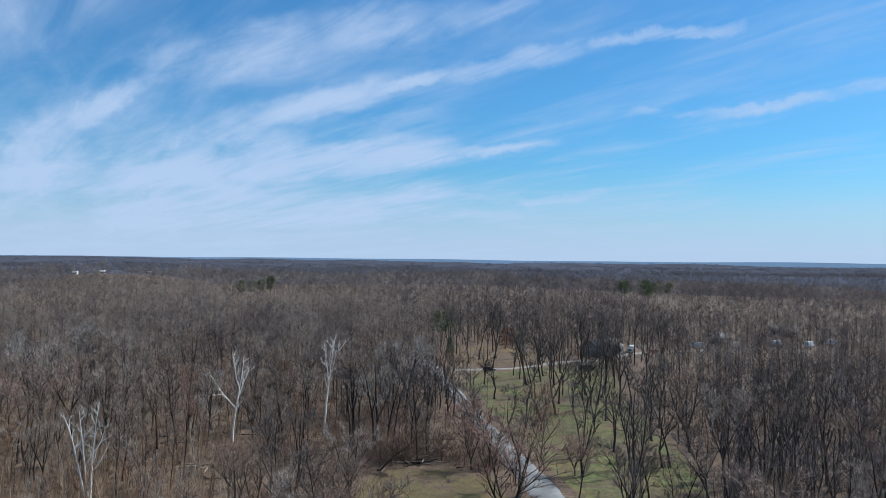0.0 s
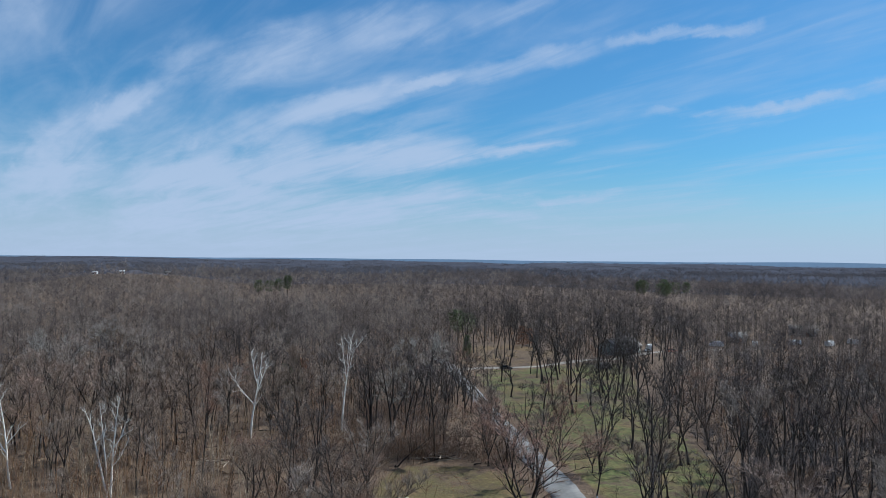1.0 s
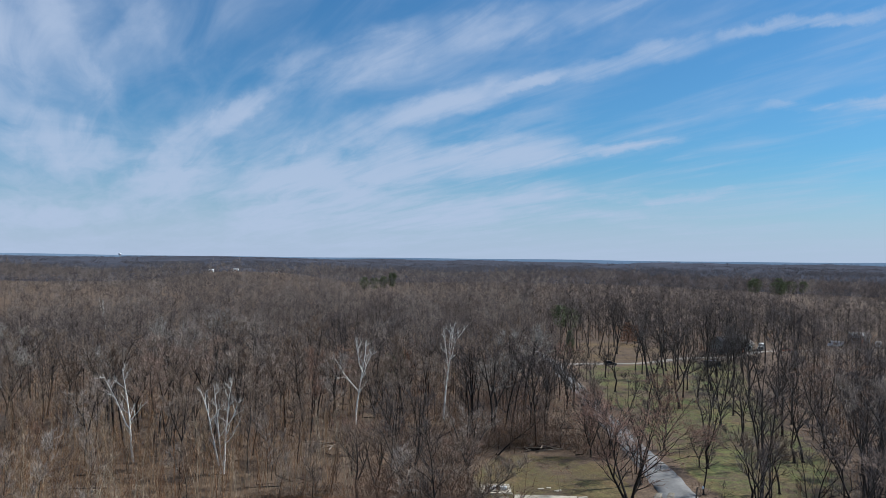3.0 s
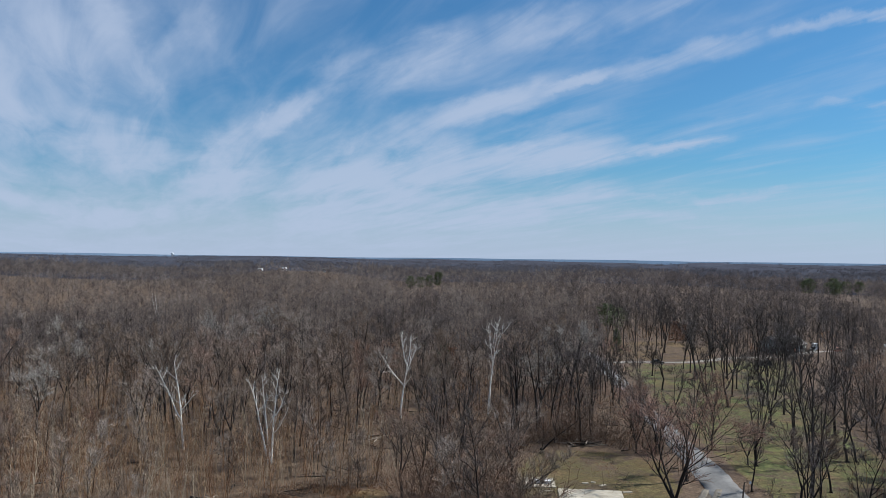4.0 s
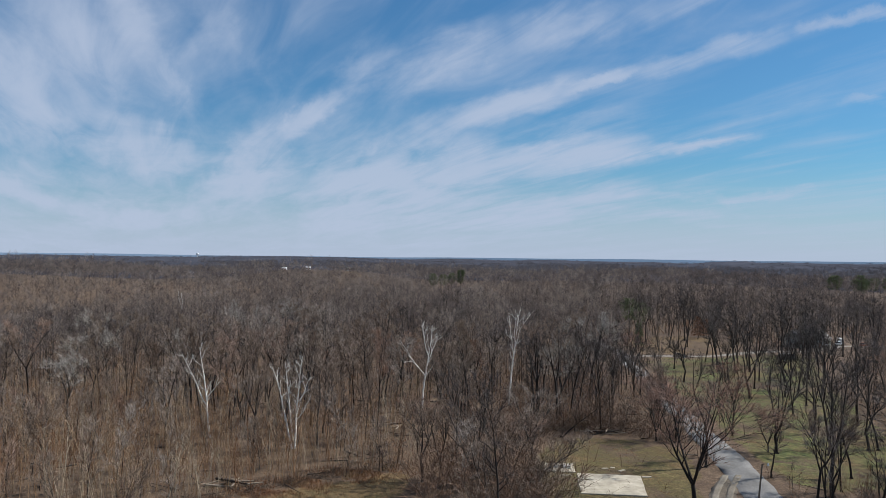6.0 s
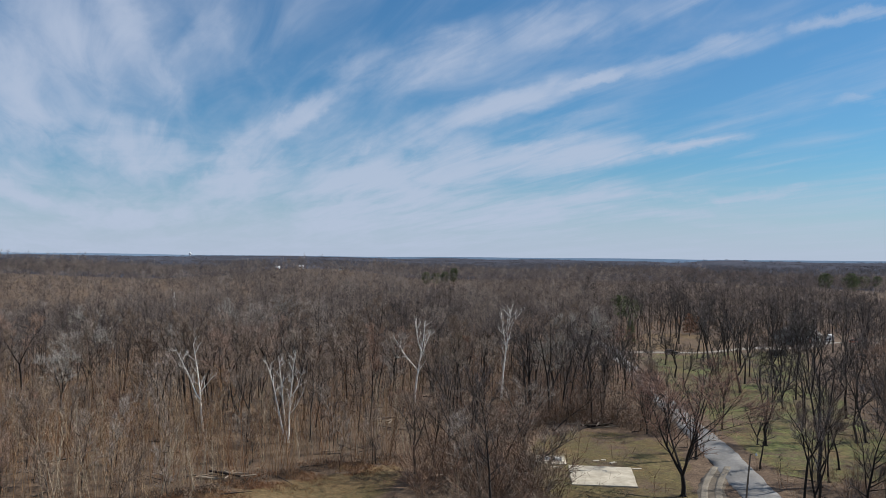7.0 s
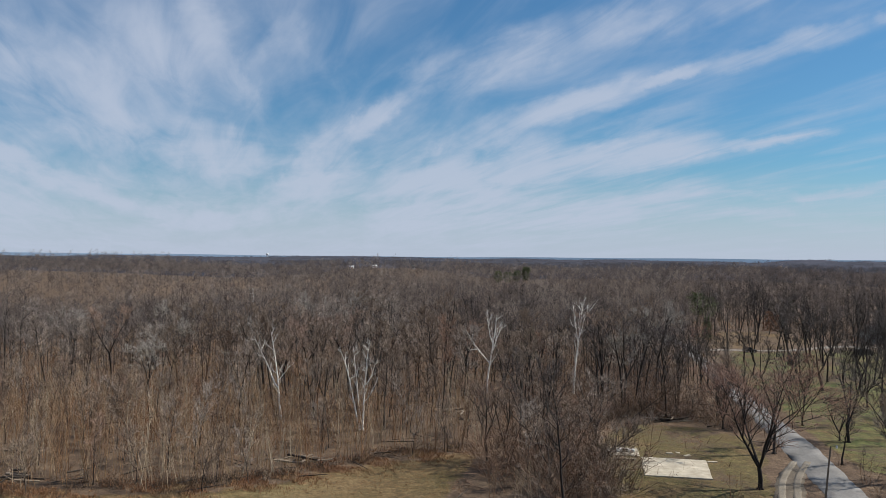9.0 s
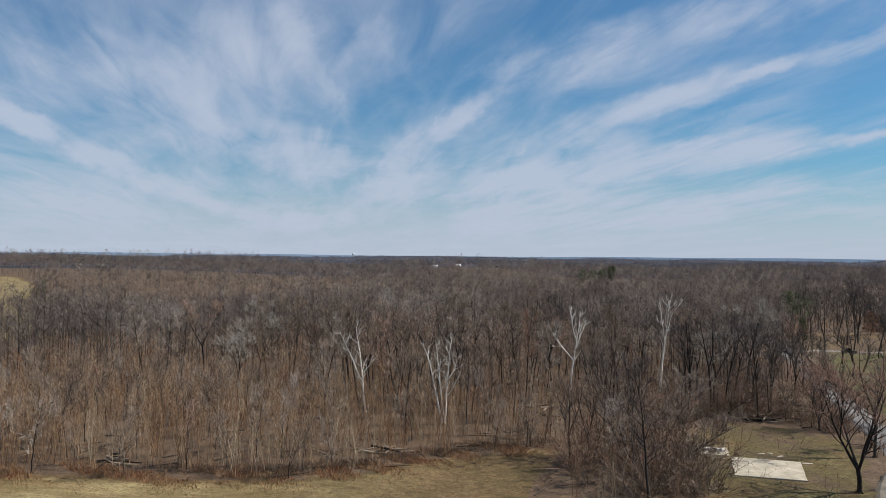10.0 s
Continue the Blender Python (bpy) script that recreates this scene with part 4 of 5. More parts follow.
def light_tree(seed, tall, limbs, twigs, twig_len, twig_w, reach, r=0.16, clear=0.4, sides=3):
    """A bare tree of few faces with an oval crown, for joining into woods seen from afar. Returns stems and twigs."""
    g = np.random.RandomState(seed)
    stems, fine = Geo(), Geo()
    bend = np.array([[0, 0, -0.3], [g.normal(0, 0.25), g.normal(0, 0.25), tall * 0.5], [g.normal(0, 0.6), g.normal(0, 0.6), tall * 0.88]])
    if sides:
        stems.tubes(bend[:-1], bend[1:], [r, r * 0.62], [r * 0.62, 0.03], sides)
    else:
        stems.blades(bend[:1], bend[2:], r * 2.4, g)
    # limbs run from the trunk to the shell of the crown
    u = g.normal(0, 1, (limbs, 3)) + (0, 0, 0.35)
    u /= np.linalg.norm(u, axis=1, keepdims=True)
    p1 = u * (reach, reach, tall * (1 - clear) * 0.5) * g.uniform(0.7, 1.0, (limbs, 1)) + (0, 0, tall * (clear + (1 - clear) * 0.5))
    z0 = np.clip(p1[:, 2] - np.hypot(p1[:, 0], p1[:, 1]) * g.uniform(0.7, 1.3, limbs), tall * clear * 0.75, tall * 0.85)
    p0 = np.stack([np.interp(z0, bend[:, 2], bend[:, i]) for i in range(3)], 1)
    stems.blades(p0, p1, r * 1.1, g)
    i = g.randint(0, limbs, twigs)
    s = (0.3 + 0.75 * np.sqrt(g.rand(twigs)))[:, None]
    q = p0[i] + (p1[i] - p0[i]) * s + g.normal(0, 0.22 * reach / limbs**0.33, (twigs, 3))
    d = g.normal(0, 0.5, (twigs, 3)) + (0, 0, 0.25) + (p1[i] - p0[i]) / reach * 0.5
    d /= np.linalg.norm(d, axis=1, keepdims=True)
    fine.blades(q, q + d * (twig_len * g.uniform(0.6, 1.4, twigs))[:, None], twig_w, g)
    return stems, fine


def far_woods(name, x, y, kinds, label, seed, low=0.6, high=1.1, twig_mat=None):
    g = np.random.RandomState(seed)
    stems, fine = Geo(), Geo()
    pick = g.randint(0, len(kinds), len(x))
    # tone falls towards the right: backlit shade painted into the woods' colour
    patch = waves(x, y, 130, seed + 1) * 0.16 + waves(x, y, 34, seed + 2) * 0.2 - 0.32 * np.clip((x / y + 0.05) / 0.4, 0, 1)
    for k, (s, f) in enumerate(kinds):
        m = pick == k
        n = m.sum()
        place = np.stack([x[m], y[m], height(x[m], y[m])], 1)
        turn, tall = g.uniform(0, 6.28, n), g.uniform(low, high, n) ** 1.3 * (1 + 0.12 * waves(x[m], y[m], 210, 4))
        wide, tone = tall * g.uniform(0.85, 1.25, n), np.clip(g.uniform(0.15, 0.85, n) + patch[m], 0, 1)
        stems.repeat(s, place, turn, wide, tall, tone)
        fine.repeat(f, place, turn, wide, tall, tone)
    ob = part(name, stems, M_bark_far, tone=True)
    part("crowns", fine, twig_mat or M_twig_far, ob, tone=True)
    tagged(ob, label, "woods", kind="stuff")


mid_kinds = [light_tree(100 + i, t, 13, 168, 1.2, 0.09, 4.1, r=0.1, clear=c_ - 0.1) for i, (t, c_) in enumerate([(17, 0.45), (15, 0.35), (18.5, 0.5), (16, 0.4), (13, 0.3)])]
x, y = scatter(NEAR_END - 2, 440, 5.5, 43, 11)
far_woods("woods", x, y, mid_kinds, "dense bare grey-brown woods in early spring", 31)
far_kinds = [light_tree(120 + i, t, 4, 57, 1.55, 0.22, 4.8, r=0.07, clear=c_ - 0.05, sides=0) for i, (t, c_) in enumerate([(17, 0.4), (15, 0.35), (18, 0.45)])]
x, y = scatter(440, 1050, 8.3, 43, 12)
far_woods("woods", x, y, far_kinds, "bare grey-brown woods stretching into the distance", 33)


# canopy sheet tinted blue-grey: the distance haze is in its colour
M_canopy_hazed = speckled("canopy", ((0.3, (0.056, 0.060, 0.078)), (0.7, (0.086, 0.088, 0.106))), 0.11, 1.0, 0.2, 2.0, big=0.012)

for m_ in (M_canopy_hazed, M_twig_hazed):
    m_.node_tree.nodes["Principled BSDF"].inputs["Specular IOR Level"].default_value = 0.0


def distant_canopy():
    g = np.random.RandomState(41)
    n = 9000
    d = np.exp(g.uniform(math.log(1600), math.log(4700), n))
    b = np.radians(g.uniform(-43, 43, n))
    x, y = d * np.sin(b), d * np.cos(b)
    ok = ~bare_of_trees(x, y)
    x, y = x[ok], y[ok]
    kinds = []
    for k in range(3):
        h = np.random.RandomState(140 + k)
        s, f = Geo(), Geo()
        s.tubes([(0, 0, 0)], [(0, 0, 12)], [0.4], [0.2], 3)
        c = h.normal(0, 1, (14, 3))
        c = c / np.linalg.norm(c, axis=1, keepdims=True) * (8.5, 8.5, 1.6) * h.uniform(0.3, 1.0, (14, 1)) + (0, 0, 12.2)
        f.add((c[:, None] + h.normal(0, 1.6, (14, 3, 3)) * (1, 1, 0.22)).reshape(-1, 3), t=np.arange(42))
        kinds.append((s, f))
    nx, ny = scatter(1045, 1750, 13.5, 43, 14)
    tufts = [light_tree(130 + i, 16, 4, 34, 1.9, 0.42, 6.2, r=0.07, clear=0.4, sides=0) for i in range(3)]
    far_woods("woods", nx, ny, tufts, "bare woods on the far slopes", 44, 0.75, 1.15, M_twig_slope_hazed)
    ang, rad = np.radians(np.arange(-44, 44.1, 0.8)), np.geomspace(1040, 4800, 70)
    A, R = np.meshgrid(ang, rad)
    sx, sy = R * np.sin(A), R * np.cos(A)
    sz = height(sx, sy) + np.interp(R, [1000, 1700], [6.5, 11.0]) + g.normal(0, 0.8, sx.shape)
    sz[0] -= 9
    ring, rows_ = len(ang), len(rad)
    i, j = np.meshgrid(np.arange(rows_ - 1), np.arange(ring - 1), indexing="ij")
    roof = Geo()
    roof.add(np.stack([sx, sy, sz], 2).reshape(-1, 3), np.stack([i * ring + j, (i + 1) * ring + j, (i + 1) * ring + j + 1, i * ring + j + 1], 2).reshape(-1, 4)[:, ::-1])
    tagged(part("woods_canopy", roof, M_canopy_hazed), "closed haze-blue canopy of distant leafless woods", "woods", kind="stuff")
    far_woods("woods", x, y, kinds, "distant leafless woods merging to the horizon", 43, 0.8, 1.15, M_twig_hazed)


distant_canopy()


# ---- undergrowth ----
def understory():
    """Small bare trees that fill the woods below the crowns."""
    kinds = [light_tree(160 + i, t, 8, 74, 0.85, 0.052, 0.34 * t, r=0.05, clear=c_) for i, (t, c_) in enumerate([(6.5, 0.25), (5.0, 0.15), (8.5, 0.3), (4.0, 0.1)])]
    x, y = scatter(88, 215, 4.3, 45, 91)
    m = ~((x < -8) & (y < 116)) & ((waves(x, y, 24, 92) > -0.45) | (np.hypot(x - 22, y - 150) < 26))
    x, y = x[m], y[m]
    for wx, wy in WHITE:
        m = ~((np.abs(x - wx * y / wy) < 2.6) & (y > wy - 50) & (y < wy + 1))
        x, y = x[m], y[m]
    far_woods("understory", x, y, kinds, "small bare grey-brown trees beneath the taller woods", 93, 0.55, 1.2, M_twig_far)


understory()


def undergrowth(name, x, y, shapes, mat, label, category, seed, low, high, mid=0.5):
    g = np.random.RandomState(seed)
    out = Geo()
    pick = g.randint(0, len(shapes), len(x))
    patch = waves(x, y, 28, seed) * 0.3
    for k, s in enumerate(shapes):
        m = pick == k
        n = m.sum()
        tall = g.uniform(low, high, n)
        out.repeat(s, np.stack([x[m], y[m], height(x[m], y[m])], 1), g.uniform(0, 6.28, n), tall * g.uniform(0.8, 1.3, n), tall, np.clip(g.normal(mid, 0.27, n) + patch[m], 0, 1))
    return tagged(part(name, out, mat, tone=True), label, category, kind="stuff")


def young_shape(seed, tall, stems=3):
    """A clump of slender upright young stems with soft oval tops, in few faces."""
    g = np.random.RandomState(seed)
    out = Geo()
    b0, b1 = [], []
    for k in range(stems):
        h = tall * g.uniform(0.65, 1.1)
        pts, rad = bough(g, (g.normal(0, 0.7), g.normal(0, 0.7), -0.1), (g.normal(0, 0.1), g.normal(0, 0.1), 1), h, 0.05, 0.012, 4, 0.05, 0.07)
        out.tubes(pts[:-1], pts[1:], rad[:-1], rad[1:], 3)
        for _ in range(14):
            f = g.uniform(0.8, 3.95)
            j = int(f)
            p = pts[j] + (pts[j + 1] - pts[j]) * (f - j)
            b0.append(p)
            b1.append(p + sideways(g, unit(pts[j + 1] - pts[j]), g.uniform(0.3, 0.85)) * h * g.uniform(0.08, 0.2))
    b0, b1 = np.array(b0), np.array(b1)
    out.blades(b0, b1, 0.04, g)
    n = 130
    i, s = g.randint(0, len(b0), n), g.uniform(0.2, 1.0, n)[:, None]
    q = b0[i] + (b1[i] - b0[i]) * s
    d = g.normal(0, 0.5, (n, 3)) + (0, 0, 0.45)
    d /= np.linalg.norm(d, axis=1, keepdims=True)
    out.blades(q, q + d * (0.6 * g.uniform(0.5, 1.4, n))[:, None], 0.034, g)
    return out


def round_bush(seed, tall, limbs, twigs, w=0.04, tw=0.03, tl=0.5):
    """A rounded bush: limbs fan out from one foot and fork into fine twigs."""
    g = np.random.RandomState(seed)
    out = Geo()
    d = g.normal(0, 0.55, (limbs, 3)) + (0, 0, 0.9)
    d /= np.linalg.norm(d, axis=1, keepdims=True)
    p0 = g.normal(0, 0.12 * tall, (limbs, 3)) * (1, 1, 0) - (0, 0, 0.1)
    mid = p0 + d * (tall * g.uniform(0.3, 0.55, limbs))[:, None]
    p1 = mid + (d + g.normal(0, 0.3, (limbs, 3))) * (tall * g.uniform(0.25, 0.55, limbs))[:, None]
    out.blades(p0, mid + (mid - p0) * 0.3, w * 1.6, g)
    out.blades(mid, p1, w, g)
    i, s = g.randint(0, limbs, twigs), g.uniform(-0.3, 1.0, twigs)[:, None]
    q = np.where(s > 0, mid[i] + (p1[i] - mid[i]) * s, mid[i] + (mid[i] - p0[i]) * s)
    e = d[i] * 0.7 + g.normal(0, 0.55, (twigs, 3))
    e /= np.linalg.norm(e, axis=1, keepdims=True)
    out.blades(q, q + e * (tl * g.uniform(0.5, 1.4, twigs))[:, None], tw, g)
    return out


EDGE = FIELD[1:12]
young = [young_shape(200 + i, 8.2) for i in range(5)]
low_brush = [round_bush(210 + i, 2.8, 9, 64, 0.03, 0.034, 0.7) for i in range(4)]
x, y = scatter(78, 190, 2.7, 50, 51)
d = off_line(EDGE, x, y)
reach_ = np.where(x < -35, 80.0, 38.0)
m = (x < -6) & (d < reach_) & (np.random.RandomState(5).rand(len(x)) < np.clip(1.2 - d / reach_, 0, 1)) & (d > 1.2)
undergrowth("young_growth", x[m], y[m], young, M_brush, "dense slender tan saplings along the edge of the field", "saplings", 52, 0.4, 1.25, 0.62)
x, y = scatter(78, 205, 3.15, 46, 53)
m = np.random.RandomState(6).rand(len(x)) < 0.92
undergrowth("undergrowth", x[m], y[m], low_brush + young[:1], M_brush, "low bare brown brush on the forest floor", "brush", 54, 0.35, 1.05, 0.32)
x, y = scatter(205, 400, 6.6, 44, 55)
undergrowth("undergrowth", x, y, [round_bush(230 + i, 4.6, 7, 34, 0.07, 0.12, 1.2) for i in range(3)], M_brush, "bare brown brush between farther trees", "brush", 56, 0.5, 1.2, 0.3)


def grass_tufts(name, x, y, mat, label, seed, low, high, w):
    g = np.random.RandomState(seed)
    p = np.stack([x, y, height(x, y) - 0.03], 1)
    tip = p + np.stack([g.normal(0, 0.22, len(x)), g.normal(0, 0.22, len(x)), g.uniform(low, high, len(x))], 1)
    out = Geo()
    out.blades(p, tip, w, g)
    out.tone = [np.repeat(np.clip(0.5 + 0.35 * waves(x, y, 9, seed) + g.normal(0, 0.15, len(x)), 0, 1), 3)]
    return tagged(part(name, out, mat, tone=True), label, "grass", kind="stuff")


def along(line, n, spread, seed, shift=0.0):
    """Points strewn along a line of corners."""
    g = np.random.RandomState(seed)
    p = np.array(line, float)
    s = np.r_[0, np.cumsum(np.linalg.norm(np.diff(p, axis=0), axis=1))]
    t = g.uniform(0, s[-1], n)
    return np.interp(t, s, p[:, 0]) + g.normal(0, spread, n), np.interp(t, s, p[:, 1]) + g.normal(0, spread, n) + shift


x, y = along(FIELD[5:12], 330, 0.9, 57, 3.4)
undergrowth("brambles", x, y, low_brush, M_bramble, "dark tangled brambles along the edge of the woods", "brambles", 58, 0.22, 0.6, 0.3)
x, y = along(FIELD[2:12], 34000, 2.6, 61, 1.6)
m = waves(x, y, 7, 65) + 0.5 * waves(x, y, 2.5, 66) > -0.15
x, y = x[m], y[m]
grass_tufts("dead_grass", x, y, M_dead, "rusty dead grass along the edge of the field", 62, 0.12, 0.6, 0.07)
g = np.random.RandomState(63)
x, y = g.uniform(-85, 30, 26000), g.uniform(74, 134, 26000)
m = inside(FIELD, x, y) | inside(YARD, x, y)
m &= ~inside([(17, 101), (28.5, 101), (28.5, 113), (20, 119), (14, 119)], x, y)
grass_tufts("dead_grass", x[m], y[m], M_dead, "scattered dry grass blades on the mown field", 64, 0.06, 0.22, 0.06)

shrub_geo = [round_bush(240 + i, t, n, 330, 0.045, 0.034, t * 0.13 + 0.2) for i, (t, n) in enumerate([(5.6, 26), (6.6, 20), (4.2, 24), (5.0, 18)])]


def shrub(k, x, y, rz, size, label):
    ob = new("shrub", SHRUB_MESH[k])
    ob.matrix_basis = pose(x, y, height_at(x, y), 0, 0, rz) @ Matrix.Diagonal((size, size, size, 1))
    return tagged(ob, label, "shrub", "bare shrubs round the clearing")


M_shrub = wood("brown_shrub_stems", ((0.0, (0.102, 0.072, 0.052)), (0.6, (0.149, 0.108, 0.078)), (1.0, (0.203, 0.156, 0.118))), "object")
SHRUB_MESH = [s.mesh("shrub", M_shrub if i == 0 else M_twig if i == 2 else wood("shrub_stems", ((0.0, (0.20, 0.125, 0.085)), (1.0, (0.26, 0.165, 0.11))), "object")) for i, s in enumerate(shrub_geo)]
g = np.random.RandomState(71)
for k in range(46):
    a, r_ = g.uniform(0, 6.28), 9.5 * math.sqrt(g.rand())
    shrub((0, 1, 0, 3, 1, 2)[k % 6], 6.5 + r_ * math.cos(a) * 0.95, 99 + r_ * math.sin(a) * 1.15, g.uniform(0, 360), g.uniform(0.95, 1.6), "tangled bare brown shrub in a thicket beside the clearing")
for x_, y_, s_ in ((0.5, 107, 0.62), (4.5, 104, 0.7), (8.5, 107.5, 0.66), (11.5, 110, 0.6), (6.0, 95, 0.56), (13.5, 117, 0.68)):
    put(forked_kinds[int(x_) % 3], x_, y_, x_ * 77 % 360, s_, s_ * 1.15, "bare tree with crooked stems in a thicket")
for x_, y_, s_ in ((3, 97, 1.0), (9, 101, 1.1), (12, 106, 0.9), (1, 103, 0.95)):
    put(sapling_kinds[1], x_, y_, x_ * 50, s_, s_ * 1.4)
for k in range(44):
    x_ = 13 + k * 0.62
    shrub((0, 1, 2, 0, 3)[k % 5], x_, (136.0 if x_ > 18 else 128 + (x_ - 13) * 1.6) + g.uniform(-0.5, 6.5) - max(0, x_ - 31) * 0.75, g.uniform(0, 360), g.uniform(0.65, 1.2), "bare grey-brown shrub at the back of the clearing")
for k in range(14):
    y_ = 128 + k * 6.0
    shrub(g.randint(4), float(np.interp(y_, [p[1] for p in ROAD[::-1]], [p[0] for p in ROAD[::-1]])) - g.uniform(4.2, 7), y_, g.uniform(0, 360), g.uniform(0.3, 0.55), "bare reddish-brown shrub beside the road")
for k in range(190):
    x_, y_ = g.uniform(2, 46), g.uniform(124, 205)
    if inside(YARD, np.array([x_]), np.array([y_ - 3]))[0]:
        continue
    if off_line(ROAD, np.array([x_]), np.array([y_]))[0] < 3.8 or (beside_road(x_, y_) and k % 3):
        continue
    shrub((1, 0, 3, 1, 2)[k % 5], x_, y_, g.uniform(0, 360), g.uniform(0.45, 1.05), "bare reddish-brown shrub in the woods by the road")
for k in range(16):
    x_, y_ = 50 + g.uniform(0, 26), 88 + g.uniform(0, 24)
    shrub(g.randint(4), x_, y_, g.uniform(0, 360), g.uniform(0.35, 0.75), "low bare brush under the trees beside the road")

# ---- evergreens ----
def evergreen(label, x, y, tall, wide, seed, bare=0.1, n=1900, dome=False):
    g = np.random.RandomState(seed)
    ob = base("evergreen", x, y, height_at(x, y))
    t = Geo()
    t.tubes([(0, 0, -0.3), (0, 0, tall * 0.5)], [(0, 0, tall * 0.5), (0, 0, tall)], [tall * 0.014, tall * 0.009], [tall * 0.009, 0.02], 6)
    s = bare + (1 - bare) * g.rand(n) ** 0.8
    a = g.uniform(0, 6.28, n)
    lump = 0.75 + 0.35 * np.sin(a * 3 + s * 9 + seed) * g.rand(n)
    shape = np.sqrt(np.clip(1 - ((s - (1 + bare) / 2) / ((1 - bare) / 2 + 0.01)) ** 2, 0, 1)) if dome else (1.02 - s) ** 0.7
    r_ = wide * shape * np.sqrt(g.uniform(0.05, 1, n)) * lump
    p = np.stack([np.cos(a) * r_, np.sin(a) * r_, s * tall], 1)
    d = np.stack([np.cos(a), np.sin(a), g.uniform(-0.1, 0.7, n)], 1) + g.normal(0, 0.35, (n, 3))
    c = Geo()
    c.blades(p, p + d * (0.075 * tall * g.uniform(0.5, 1.2, n))[:, None], 0.02 * tall, g)
    part("trunk", t, M_bark, ob)
    part("needles", c, M_needle, ob)
    return tagged(ob, label, "evergreen tree", "scattered evergreens in the woods")


evergreen("dark green cedar standing between bare trees", 5.2, 203, 9.5, 3.4, 1)
evergreen("dark green cedar standing between bare trees", 3.0, 207, 7.5, 2.2, 2)
evergreen("tall dark pine beside the road's end", 67, 296, 15.5, 4.4, 3, 0.5, 620, True)
evergreen("tall dark pine beside the road's end", 73, 305, 13.5, 4.4, 4, 0.45, 620, True)
evergreen("small dark cedar beside the drive", 62.5, 262, 9, 2.4, 15, 0.2)
g = np.random.RandomState(81)
for k in range(8):
    evergreen("tall green pine in a grove above the bare woods", 272 + k * 6.2 + g.uniform(-4, 4), 580 + g.uniform(-30, 30), g.uniform(14.5, 18.5), g.uniform(3.6, 5.5), 90 + k, 0.45, 1000, True)
for k in range(4):
    evergreen("tall green pine rising above the bare woods", -8 + k * 6.4 + g.uniform(-4, 4), 640 + g.uniform(-26, 26), g.uniform(16, 21), g.uniform(3.2, 5.0), 110 + k, 0.5, 700, True)

for ex, ey, eh in ((-318, 418, 9), (-326, 428, 8), (-333, 440, 10), (-346, 455, 8), (-356, 470, 9)):
    evergreen("dark cedar in the hedge beside the hay meadow", ex, ey, eh, 3.0, int(-ex), 0.05, 300, True)

# ---- a tree that kept its leaves ----
def leafy_oak(label, x, y, tall, seed):
    g = np.random.RandomState(seed)
    w, f = tree_shape(seed, tall, 0.16, clear=0.2, limbs=16, reach=2.8, twigs=1)
    ob = base("brown_leaved_tree", x, y, height_at(x, y))
    part("trunk", w, M_bark, ob)
    n = 900
    a, s = g.uniform(0, 6.28, n), g.uniform(0.15, 1, n)
    r_ = 2.9 * np.sqrt(g.rand(n)) * (1.15 - s) ** 0.5
    p = np.stack([np.cos(a) * r_, np.sin(a) * r_, s * tall], 1)
    c = Geo()
    c.blades(p, p + g.normal(0, 0.25, (n, 3)), 0.28, g)
    part("leaves", c, M_oak, ob)
    return tagged(ob, label, "tree")


M_oak = wood("withered_leaves", ((0.0, (0.20, 0.10, 0.055)), (1.0, (0.26, 0.14, 0.08))), "object", 1.0)
leafy_oak("tree with withered orange-brown leaves above the mound", 95, 306, 8.5, 301)
leafy_oak("tree with withered orange-brown leaves above the mound", 100, 312, 7.0, 302)
leafy_oak("young tree with withered orange-brown leaves in the woods", 8.0, 226, 7.0, 303)

# ---- the clearing ----
def slab(name, corners, thick, mat, label, category):
    """A low cast slab with a slightly chipped rim."""
    bm = bmesh.new()
    g = np.random.RandomState(len(label))
    rim = []
    for (ax, ay), (bx, by) in zip(corners, corners[1:] + corners[:1]):
        for k in range(8):
            f = k / 8
            rim.append((ax + (bx - ax) * f + g.normal(0, 0.03), ay + (by - ay) * f + g.normal(0, 0.03)))
    z = max(height_at(*c) for c in corners)
    low = [bm.verts.new((x_, y_, z - 0.2)) for x_, y_ in rim]
    mid = [bm.verts.new((x_, y_, z + thick - 0.03)) for x_, y_ in rim]
    cx, cy = sum(c[0] for c in corners) / len(corners), sum(c[1] for c in corners) / len(corners)
    top = [bm.verts.new((x_ + (cx - x_) * 0.008, y_ + (cy - y_) * 0.008, z + thick)) for x_, y_ in rim]
    n = len(rim)
    for i in range(n):
        j = (i + 1) % n
        bm.faces.new((low[i], low[j], mid[j], mid[i]))
        bm.faces.new((mid[i], mid[j], top[j], top[i]))
    bm.faces.new(top)
    bmesh.ops.recalc_face_normals(bm, faces=bm.faces)
    me = bpy.data.meshes.new(name)
    bm.to_mesh(me)
    me.materials.append(mat)
    ob = new(name, me)
    return tagged(ob, label, category), z + thick


pad, pad_top = slab("concrete_slab", [(18.0, 100.9), (26.2, 100.1), (27.5, 109.5), (18.95, 110.5)], 0.14, M_concrete, "large pale cream concrete foundation slab in the grass", "slab")
pad2, pad2_top = slab("concrete_slab", [(14.6, 111.5), (18.9, 111.0), (19.2, 115.8), (15.0, 116.1)], 0.12, M_concrete, "small weathered grey concrete slab in the grass", "slab")


